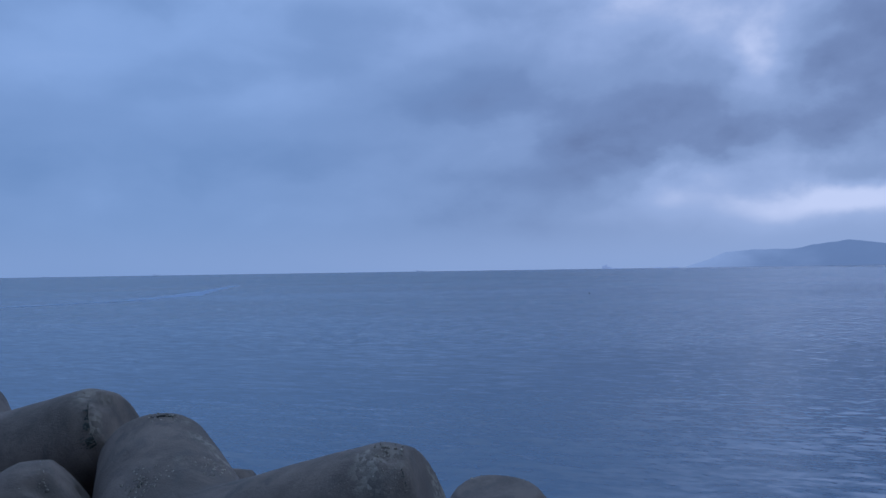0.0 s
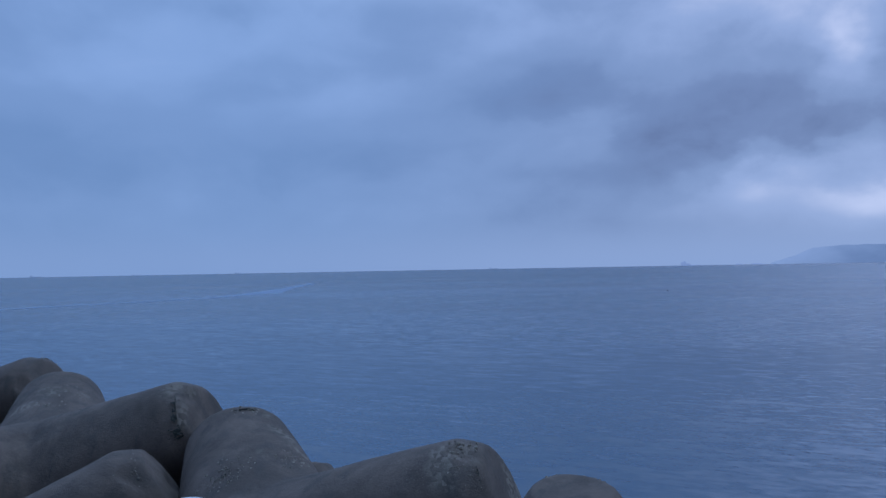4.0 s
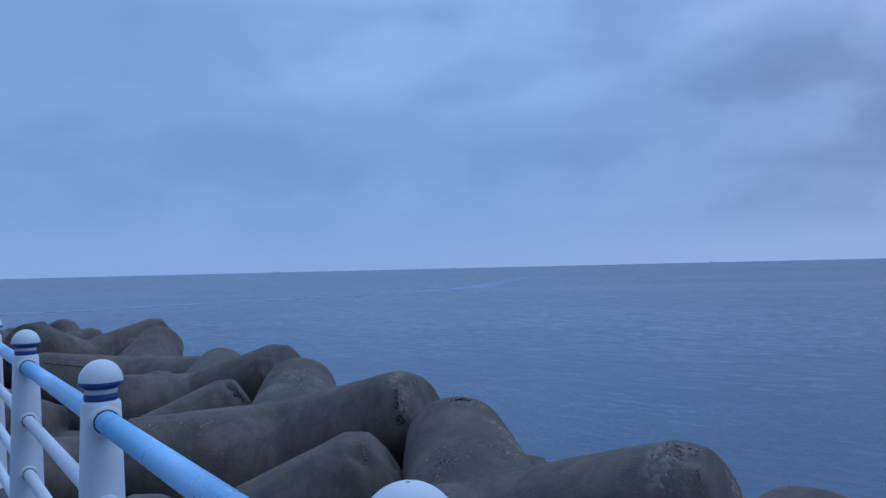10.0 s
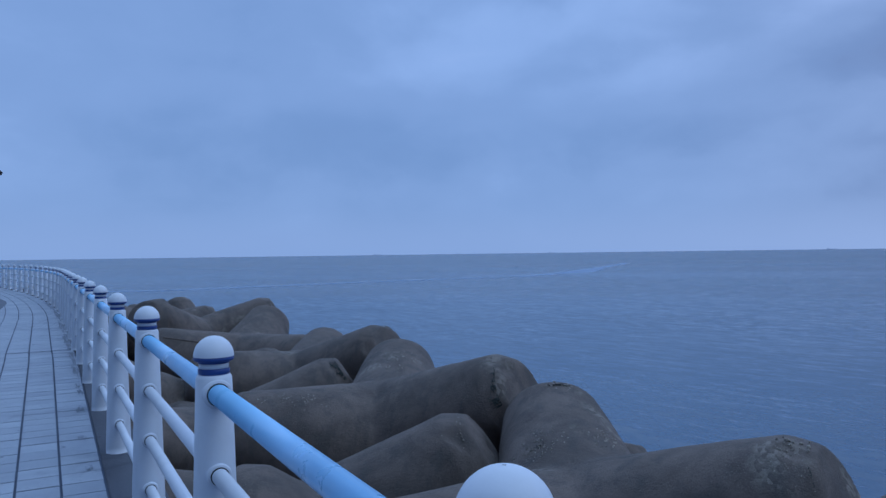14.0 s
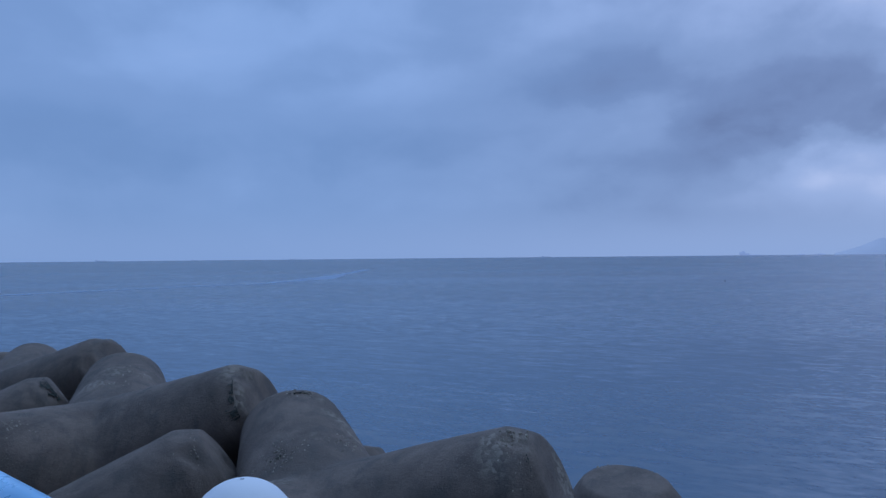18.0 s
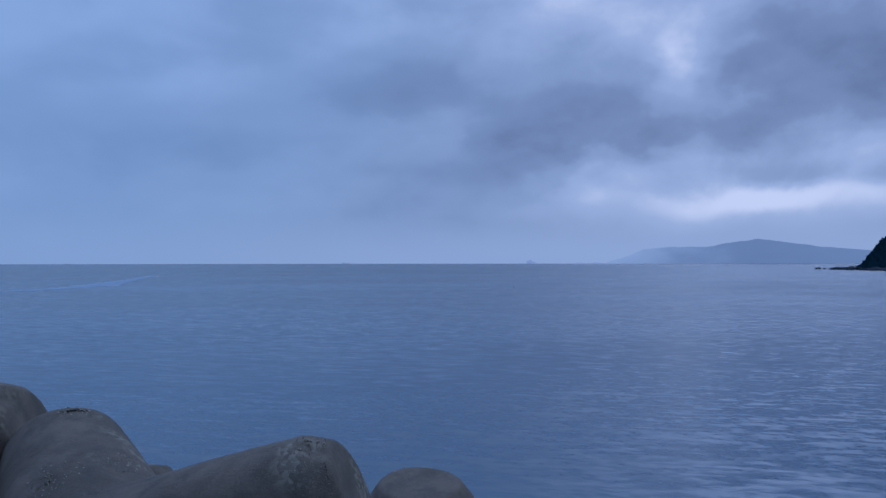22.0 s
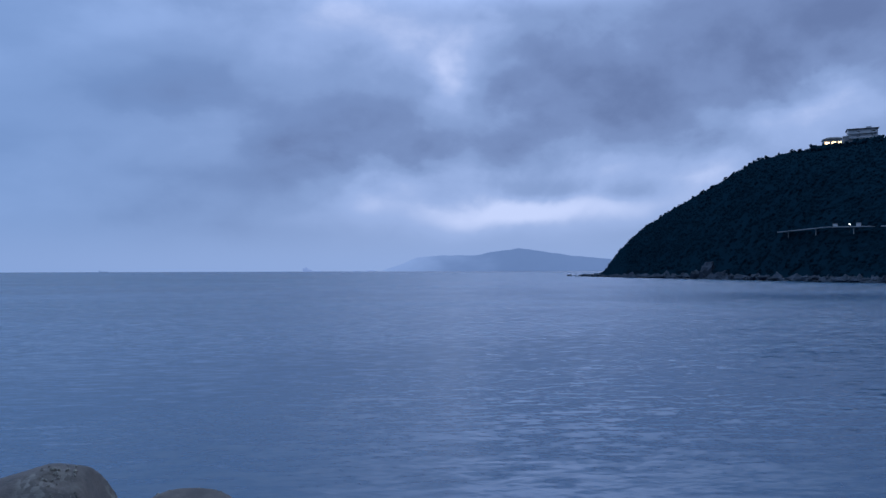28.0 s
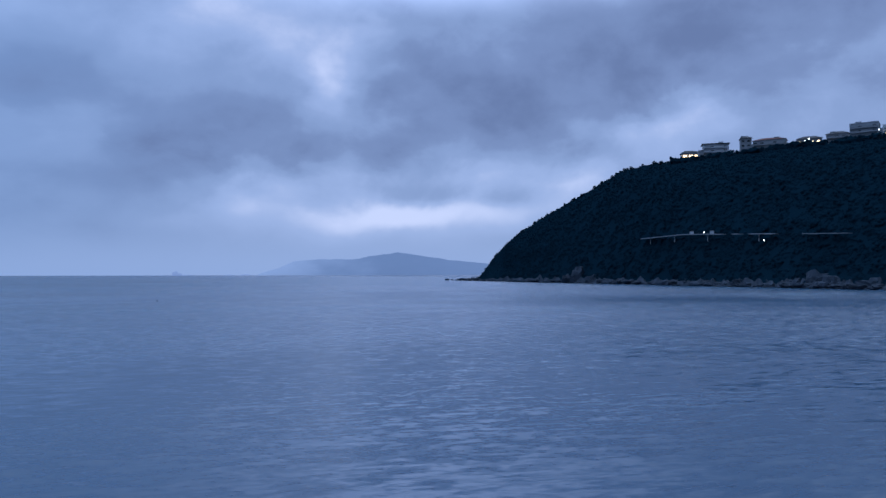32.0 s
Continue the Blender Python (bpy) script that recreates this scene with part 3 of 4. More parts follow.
def crust_mesh(local, dh, da, cover, seed, tetra=0, grain=7.0):
    """A ragged dark crust on one leg: the cells of a fine grid that a noise keeps, a few millimetres proud."""
    bm = bmesh.new()
    leg, h0, a0 = on_leg(local)
    n = 30
    verts = {}

    def vert(i, j):
        if (i, j) not in verts:
            u, v = i / n * 2 - 1, j / n * 2 - 1
            rough = 0.006 + 0.012 * noise.noise(Vector((u * 9, v * 9, seed)))
            verts[i, j] = bm.verts.new(leg_point(leg, h0 + dh * u, a0 + radians(da) * v, tetra, rough))
        return verts[i, j]

    for i in range(n):
        for j in range(n):
            u, v = (i + 0.5) / n * 2 - 1, (j + 0.5) / n * 2 - 1
            keep = noise.noise(Vector((u * grain * dh, v * grain * 0.4, seed + 3.3))) + 0.5 * noise.noise(Vector((u * grain * 3 * dh, v * grain, seed)))
            if keep + cover > (u * u + v * v) * 0.9:
                bm.faces.new((vert(i, j), vert(i + 1, j), vert(i + 1, j + 1), vert(i, j + 1)))
    me = bpy.data.meshes.new("dark_crust")
    bm.to_mesh(me)
    bm.free()
    me.materials.append(CRUST)
    return me


SEAM = seam_mesh()


def tetrapod(o, q, k=0, label="grey weathered concrete tetrapod in the breakwater pile"):
    ob = new("tetrapod", TETRAS[k % 4])
    ob.matrix_world = Matrix.LocRotScale(Vector(o), quaternion(q) if len(q) == 4 else Euler(q).to_quaternion(), None)
    tagged(ob, label, "tetrapod", "breakwater tetrapods")
    return ob


PILE = (
    ((-2.10, 6.13, -1.01), (0.817, -0.147, -0.490, 0.266)),
    ((-5.46, 8.15, -0.86), (0.162, 0.817, 0.277, 0.479)),
    ((-5.01, 6.03, -1.58), (0.967, 0.215, 0.138, 0.000)),
    ((-9.10, 10.86, -0.97), (0.194, 0.801, 0.290, 0.486)),
    ((-8.38, 8.07, -1.46), (0.914, 0.233, 0.253, 0.216)),
    ((-12.33, 12.45, -0.96), (0.452, 0.714, -0.534, -0.021)),
    ((-14.63, 13.15, -0.79), (0.920, 0.118, 0.260, 0.270)),
    ((-10.92, 9.42, -1.52), (0.944, 0.089, 0.204, 0.242)),
    ((0.58, 7.57, -2.67), (0.542, 0.484, -0.020, 0.687)),
    ((-3.22, 5.21, -1.74), (0.581, 0.396, -0.547, 0.454)),
    ((-2.82, 9.42, -3.10), (0.888, 0.234, -0.193, 0.345)),
    ((-4.54, 9.11, -3.31), (0.787, 0.433, -0.078, 0.432)),
    ((-18.71, 14.79, -0.93), (0.859, 0.143, 0.399, 0.289)),
    ((-21.24, 17.87, -2.20), (0.723, 0.328, 0.086, 0.602)),
    ((-19.77, 16.61, -1.90), (0.585, 0.511, -0.118, 0.619)),
)
NEAR = [tetrapod(o, q, k, "large grey tetrapod with worn concrete legs at the pile's crest") for k, (o, q) in enumerate(PILE)]

rng = random.Random(11)
for k in range(150):
    line = k % 5
    s, out, z = ((-6 + 2.9 * (k // 5), 1.9, -2.9), (-8 + 2.9 * (k // 5), 5.2, -3.6), (-8 + 2.9 * (k // 5), 8.6, -4.6),
                 (21 + 2.5 * (k // 5), 4.6, -2.0), (17.5 + 2.5 * (k // 5), 7.0, -2.9))[line]
    if line < 3 and s > 70 or line > 2 and s > 92:
        continue
    if line == 0 and s < 20:
        z -= 0.3
    if s > 30:
        z -= 0.8
    p = along(s + rng.uniform(-0.6, 0.6), out + rng.uniform(-0.7, 0.7), z + rng.uniform(-0.3, 0.3))
    tetrapod(p, (rng.uniform(0, 6.28), rng.uniform(0, 6.28), rng.uniform(0, 6.28)), k)

# worn spots of the crest tetrapods: bare aggregate and dark crusts, each at its place on the leg
AGGREGATE = (  # tetrapod, place, spread along and round the leg, stones, size
    (0, (-2.61, 6.34, -0.07), 0.10, 9, 70, 0.9), (0, (-2.13, 6.76, -0.04), 0.09, 8, 45, 0.8), (0, (-2.84, 7.50, 0.28), 0.05, 12, 26, 1.0),
    (0, (-0.43, 5.77, 0.34), 0.06, 6, 26, 0.9), (0, (-0.43, 5.51, 0.20), 0.05, 16, 18, 0.6), (1, (-5.99, 6.86, -0.03), 0.22, 6, 60, 0.8),
    (1, (-5.78, 9.01, 0.23), 0.10, 7, 26, 0.9), (1, (-5.71, 8.54, 0.14), 0.07, 5, 16, 0.9), (2, (-3.37, 6.52, -0.09), 0.12, 14, 22, 0.6),
    (3, (-7.21, 10.81, 0.30), 0.05, 12, 20, 1.0), (8, (0.57, 7.58, -0.41), 0.05, 20, 26, 0.9), (6, (-13.2, 14.4, 0.5), 0.08, 12, 20, 1.2))
CRUSTS = (  # tetrapod, place, half size along and round, cover, grain
    (1, (-3.565, 7.619, 0.267), 0.10, 34, 0.42, 22), (1, (-3.539, 7.449, 0.061), 0.16, 12, 0.26, 16), (4, (-6.92, 9.03, -0.02), 0.12, 36, 0.55, 26),
    (0, (-0.24, 5.58, 0.14), 0.05, 16, 0.20, 18), (0, (-2.61, 6.34, -0.07), 0.10, 8, -0.12, 26), (0, (-2.84, 7.50, 0.28), 0.04, 22, 0.0, 30),
)
for k, ob in enumerate(NEAR):
    if k == 2:
        continue
    child("mould_seam", SEAM, ob, Matrix.Rotation(k * 0.7, 4, TETRA_DIRS[0]), "raised mould seam")
for j, (k, where, dh, da, count, big) in enumerate(AGGREGATE):
    local = NEAR[k].matrix_world.inverted() @ Vector(where)
    tagged(child("bare_aggregate", pebble_mesh(local, dh, da, count, 40 + j, big, k % 4), NEAR[k], None, "patch of bare pebbles in the worn concrete"), kind="stuff")
for j, (k, where, dh, da, cover, grain) in enumerate(CRUSTS):
    local = NEAR[k].matrix_world.inverted() @ Vector(where)
    child("dark_crust", crust_mesh(local, dh, da, cover, 5.0 + j * 1.7, k % 4, grain), NEAR[k], None, "ragged dark crust on the worn leg")

# ---------------------------------------------------------------- speaker and camera pole
HORN = paint("horn_grey", (0.055, 0.07, 0.10), 0.5)
pole = tagged(new("loudspeaker_pole"), "tall black steel pole with horn speakers, camera arm and cabinet", "pole")
pole.location = heading(-62.21) * 56.4
side = heading(-62.21 + 90)


def pole_part(name, bm, mat=None, label="", parent=None):
    return part(name, bm, mat or DARK, parent or pole, label)


bm = bmesh.new()
lathe(bm, [(0, 0), (0.75, 0), (0.75, 0.06), (0.34, 0.16), (0.24, 0.5), (0.17, 0.62), (0, 0.62)], 24)
pole_part("base", bm, label="flared black pole foot")
bm = bmesh.new()
lathe(bm, [(0, 0.6), (0.165, 0.6), (0.15, 3.0), (0.13, 6.6), (0, 6.6)], 20)
pole_part("shaft", bm)
bm = bmesh.new()
lathe(bm, [(0, 6.55), (0.2, 6.55), (0.2, 6.85), (0, 6.85)], 20)
pole_part("joint", bm)
bm = bmesh.new()
lathe(bm, [(0, 6.8), (0.09, 6.8), (0.08, 8.6), (0, 8.6)], 16)
pole_part("mast", bm)
turn = Matrix.Rotation(radians(62.21), 4, "Z")
bm = bmesh.new()
block(bm, (-0.40, -0.42, 2.95), (0.40, -0.12, 4.18), turn)
bmesh.ops.bevel(bm, geom=bm.edges[:], offset=0.03, segments=2)
box = pole_part("cabinet", bm, label="black steel equipment cabinet")
bm = bmesh.new()
block(bm, (-0.34, -0.45, 3.05), (0.34, -0.421, 4.1), turn)
part("cabinet_door", bm, DARK, box)
bm = bmesh.new()
tube(bm, Vector((0, 0, 7.55)), side * 1.62 + Vector((0, 0, 7.55)), 0.045)
tube(bm, Vector((0, 0, 7.25)), side * 0.5 + Vector((0, 0, 7.55)), 0.03)
pole_part("arm", bm)
bm = bmesh.new()
lathe(bm, [(0, 0), (0.07, 0), (0.12, 0.1), (0.14, 0.3), (0.12, 0.6), (0.05, 0.72), (0, 0.74)], 14, Matrix.Translation(side * 1.35 + Vector((0, 0, 7.58))))
pole_part("floodlight", bm, label="upright grey floodlight")
bm = bmesh.new()
lathe(bm, [(0, -0.32), (0.1, -0.29), (0.15, -0.18), (0.15, -0.08), (0.06, -0.04), (0.04, 0.02), (0, 0.02)], 16, Matrix.Translation(side * 1.72 + Vector((0, 0, 7.52))))
pole_part("dome_camera", bm, label="small dome camera under the arm")
for dz, sgn, size in ((8.05, -1, 1.0), (8.42, -0.6, 0.9)):
    bm = bmesh.new()
    d = (side * sgn + heading(-62.21 + 180) * (0.5 if sgn > -1 else 0.15)).normalized()
    m = Matrix.Translation(Vector((0, 0, dz)) + d * 0.1) @ d.to_track_quat("Z", "Y").to_matrix().to_4x4()
    lathe(bm, [(0, 0), (0.1 * size, 0.02), (0.1 * size, 0.25), (0.16 * size, 0.45), (0.24 * size, 0.65), (0.38 * size, 0.82), (0.36 * size, 0.82), (0.1 * size, 0.4), (0, 0.38)], 18, m)
    pole_part("horn", bm, HORN, "grey horn loudspeaker")
bm = bmesh.new()
lathe(bm, [(0, 8.55), (0.2, 8.57), (0.26, 8.7), (0.24, 9.0), (0.12, 9.2), (0.03, 9.24), (0.02, 9.42), (0, 9.42)], 18)
pole_part("beacon", bm, label="dark round beacon on the pole top")
for dz in (7.85, 8.28):
    bm = bmesh.new()
    tube(bm, side * -0.25 + Vector((0, 0, dz)), side * 0.62 + Vector((0, 0, dz)), 0.035)
    pole_part("bracket", bm)

# ---------------------------------------------------------------- headland
A_SHORE = [(33.2, 900), (35.2, 690), (37.3, 635), (41.6, 557), (45.8, 499), (49.9, 437), (53.8, 409), (57.5, 384), (63.2, 349), (80, 300), (115, 250)]
A_RIDGE = [(33.2, -0.42), (34.6, -0.30), (35.2, -0.05), (35.8, 0.75), (36.3, 1.45), (36.9, 2.0), (38.2, 3.1), (39.5, 3.95), (41.7, 5.2), (43.8, 6.35), (45.9, 7.55), (47.8, 8.0),
           (50, 8.2), (53.9, 8.5), (57.6, 8.75), (59.4, 8.8), (63.4, 8.9), (80, 9.0), (115, 9.5)]


def lerp(table, a):
    return float(np.interp(a, [t[0] for t in table], [t[1] for t in table]))


def hill(a, v):
    """A place on the headland: azimuth from the camera, and v from the shore (0) to the ridge (1)."""
    shore = lerp(A_SHORE, a)
    reach = lerp([(33, 25), (36, 60), (42, 120), (48, 150), (70, 150)], a)
    top = (shore + reach) * math.tan(radians(lerp(A_RIDGE, a) - lerp([(36, 0.12), (38, 0.06), (48, 0.06), (50, 0.2)], a))) + 1.71
    u = min(1.0, v)
    z = SEA - 2 + (top - SEA + 2) * math.sin(u * math.pi / 2) ** 0.95 if v >= 0 else SEA - 2 + v * 40
    z += (noise.noise(Vector((a * 0.6, v * 5, 0))) * 3.0 * min(1, u * 3) * (1 - u)) - max(0, v - 1) * 30
    return heading(a) * (shore + v * reach) + Vector((0, 0, z))


bm = bmesh.new()
rows = [[bm.verts.new(hill(33.2 + i * 0.4, j / 20)) for j in range(-1, 40)] for i in range(190)]
for a, b in zip(rows, rows[1:]):
    for i in range(40):
        bm.faces.new((a[i], a[i + 1], b[i + 1], b[i]))
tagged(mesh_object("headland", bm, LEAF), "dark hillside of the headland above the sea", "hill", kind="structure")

# woods: crowns of several ragged clumps each
bm = bmesh.new()
bmesh.ops.create_icosphere(bm, subdivisions=1, radius=1.0)
ICO_V = np.array([v.co[:] for v in bm.verts])
ICO_F = np.array([[v.index for v in f.verts] for f in bm.faces])
bm.free()


def clumps(centres, sizes, seed, V=ICO_V, F=ICO_F):
    r = np.random.RandomState(seed)
    n = len(centres)
    v = V[None] * (1 + r.uniform(-0.35, 0.35, (n, len(V), 1))) * np.asarray(sizes)[:, None, :] + np.asarray(centres)[:, None, :]
    f = F[None] + (np.arange(n) * len(V))[:, None, None]
    me = bpy.data.meshes.new("clumps")
    me.from_pydata(v.reshape(-1, 3).tolist(), [], f.reshape(-1, 3).tolist())
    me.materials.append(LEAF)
    me.polygons.foreach_set("use_smooth", [True] * len(me.polygons))
    return me


cs, ss = [], []
r = random.Random(5)


def crown(p, k):
    """A ragged crown: one large clump with smaller ones over its top and sides."""
    cs.append((p.x, p.y, p.z))
    ss.append((k * r.uniform(0.8, 1.2), k * r.uniform(0.8, 1.2), k * r.uniform(0.75, 1.1)))
    for j in range(4):
        t, q = r.uniform(0, 6.28), k * r.uniform(0.28, 0.55)
        cs.append((p.x + math.cos(t) * k * 0.75, p.y + math.sin(t) * k * 0.75, p.z + k * r.uniform(-0.1, 0.95)))
        ss.append((q, q * r.uniform(0.8, 1.2), q * r.uniform(0.7, 1.2)))


for i in range(11000):
    a = 34.9 + r.random() * 33
    v = 0.04 + 1.0 * r.random() ** 0.85
    if v > 0.9 and 49.4 < a < 70:
        v = 0.88 * r.random() + 0.03
    k = r.uniform(0.9, 2.5) * (0.5 if a < 37 else 1.0)
    crown(hill(a, v) + Vector((0, 0, -0.86 * k + r.uniform(-0.15, 0.15))), k)
for i in range(420):
    a = 49.3 + r.random() * 18
    k = r.uniform(0.9, 2.4)
    crown(hill(a, r.uniform(0.87, 0.95)) + Vector((0, 0, r.uniform(-0.4, 2.6))), k)
for i in range(240):
    a = 35.3 + r.random() * 14.5
    k = r.uniform(0.6, 1.7) * (0.6 if a < 37 else 1.0)
    crown(hill(a, r.uniform(0.9, 1.0)) + Vector((0, 0, r.uniform(-0.5, 0.6))), k)
wood = new("woodland", clumps(cs, ss, 3))
tagged(wood, "dense dark evergreen woods on the hillside", "woods", kind="stuff")


def pine(seed):
    r = random.Random(seed)
    top = new("pine_tree")
    h = r.uniform(6.0, 8.5)
    lean = r.uniform(-0.6, 0.6)
    bm = bmesh.new()
    pts = [(Vector((lean * (z / h) ** 2, 0, z)), 0.22 * (1 - 0.75 * z / h)) for z in np.linspace(-1.5, h * 0.92, 7)]
    for (p, r0), (q, r1) in zip(pts, pts[1:]):
        m = Matrix.Translation(p) @ (q - p).to_track_quat("Z", "Y").to_matrix().to_4x4()
        lathe(bm, [(r0, 0), (r1, (q - p).length)], 8, m)
    for j in range(5):
        z = h * r.uniform(0.45, 0.85)
        a = r.uniform(0, 6.28)
        tube(bm, (lean * (z / h) ** 2, 0, z), (math.cos(a) * 1.3, math.sin(a) * 1.3, z + 0.5), 0.07, 6)
    part("trunk", bm, BARK, top)
    cs, ss = [], []
    for j in range(26):
        z = h * r.uniform(0.42, 1.0)
        w = (1.1 - z / h) * 3.2 + 0.5
        a = r.uniform(0, 6.28)
        d = w * r.random() ** 0.5
        cs.append((lean * (z / h) ** 2 + math.cos(a) * d, math.sin(a) * d, z))
        k = r.uniform(0.4, 0.95)
        ss.append((k, k, k * 0.6))
    ob = new("crown", clumps(cs, ss, seed))
    ob.parent = top
    return top


PINES = [tagged(pine(i), "dark ragged pine tree on the headland ridge", "tree", "ridge pines") for i in range(4)]
for i in range(58):
    a = 35.3 + i * 0.27 + 0.3 * math.sin(i * 2.3)
    p = hill(a, 0.93 + 0.05 * math.sin(i * 1.7)) + Vector((0, 0, -2.1))
    sc = 0.5 if a < 37 else 0.60 + 0.22 * math.sin(i * 3.1)
    m = Matrix.Translation(p) @ Matrix.Rotation(i * 1.9, 4, "Z") @ Matrix.Scale(sc, 4)
    if i < 4:
        PINES[i].matrix_world = m
    else:
        t = copy_thing(PINES[i % 4], Matrix.Identity(4))
        t.matrix_basis = m


for i in range(26):
    a = (48.4 + i * 0.15) if i < 12 else (51.6 + (i - 12) * 0.92 + 0.3 * math.sin(i * 1.9))
    t = copy_thing(PINES[i % 4], Matrix.Identity(4))
    t.matrix_basis = Matrix.Translation(hill(a, 0.95) + Vector((0, 0, -1.6 if i < 12 else -1.2))) @ Matrix.Rotation(i * 2.3, 4, "Z") @ Matrix.Scale(0.55 + 0.14 * math.sin(i * 2.7), 4)

# a low ragged shelf of rock along the waterline
bm = bmesh.new()
rows = []
for i in range(520):
    a = 34.2 + i * 0.064
    tall = 0.3 + 1.15 * min(1.0, (a - 34.2) / 3.0)
    rows.append([])
    for v, z in ((-0.03, -0.6), (-0.012, 0.5), (0.0, 1.2), (0.016, 1.8), (0.034, 2.1), (0.06, 1.0)):
        p = hill(a, v)
        n = noise.noise(Vector((a * 1.6, v * 60, 2))) + 0.5 * noise.noise(Vector((a * 5.0, v * 160, 7)))
        p.z = SEA + tall * (z + 1.1 * n * (0.4 + max(0, z)))
        rows[-1].append(bm.verts.new(p))
for a, b in zip(rows, rows[1:]):
    for i in range(5):
        bm.faces.new((a[i], a[i + 1], b[i + 1], b[i]))
tagged(mesh_object("shore_shelf", bm, ROCK, smooth=False), "ragged dark rock shelf along the waterline", "rock shelf", kind="structure")


# shore rocks
def rock_mesh(seed):
    bm = bmesh.new()
    bmesh.ops.create_icosphere(bm, subdivisions=3, radius=1.0)
    for v in bm.verts:
        c = v.co.copy()
        n = noise.noise(c * 1.1 + Vector((seed * 5, 0, 0))) * 0.5 + noise.noise(c * 3.1 + Vector((0, seed * 5, 0))) * 0.32
        step = round((c.z + n) * 3) / 3
        v.co = Vector((c.x * (1 + n), c.y * (1 + n), 0.55 * (c.z + n) + 0.45 * step))
    me = bpy.data.meshes.new("rock")
    bm.to_mesh(me)
    bm.free()
    me.materials.append(ROCK)
    return me


ROCKS = [rock_mesh(i) for i in range(6)]
r = random.Random(21)
for i in range(280):
    a = 34.0 + 32.5 * (i / 280) + r.uniform(-0.15, 0.15)
    far = a < 35.0
    p = hill(a, r.uniform(-0.03, 0.055))
    p.z = SEA + (0.0 if far else r.uniform(-0.4, 1.6))
    k = r.uniform(0.6, 2.1) * (0.6 if far else 1.0)
    m = Matrix.LocRotScale(p, Euler((0, 0, r.uniform(0, 6.28))), (k * r.uniform(1.3, 3.0), k, k * r.uniform(0.4, 0.8)))
    ob = new("shore_rock", ROCKS[i % 6])
    ob.matrix_world = m
    tagged(ob, "dark blue-grey rock at the foot of the headland", "rock", "shore rocks")
for a, v, w, t in ((42.6, 0.05, 6.5, 9.5), (41.9, 0.03, 6, 4.5), (43.6, 0.02, 6, 4.2), (59.2, 0.05, 6, 5.5), (60.2, 0.03, 5, 4.5), (57.8, 0.03, 4, 3.6), (62.5, 0.03, 6, 4), (64, 0.03, 6, 4.5), (50.5, 0.02, 4, 2.6), (54.2, 0.02, 4.5, 3.0)):
    p = hill(a, v)
    p.z = SEA + t * 0.25
    ob = new("boulder", ROCKS[int(a) % 6])
    ob.matrix_world = Matrix.LocRotScale(p, Euler((0, 0, a * 3)), (w, w * 0.7, t))
    tagged(ob, "large dusky grey crag standing over the shore rocks", "boulder", "shore crags")
for a, d, k in ((32.6, 800, 1.7), (33.0, 790, 1.0), (33.5, 770, 1.9), (33.9, 750, 2.4), (34.3, 735, 2.6), (34.7, 720, 3.4)):
    ob = new("skerry", ROCKS[int(a * 7) % 6])
    ob.matrix_world = Matrix.LocRotScale(heading(a) * d + Vector((0, 0, SEA)), Euler((0, 0, a)), (k * 2.2, k * 1.4, k))
    tagged(ob, "low dark rock awash off the point", "rock", "skerries off the point")


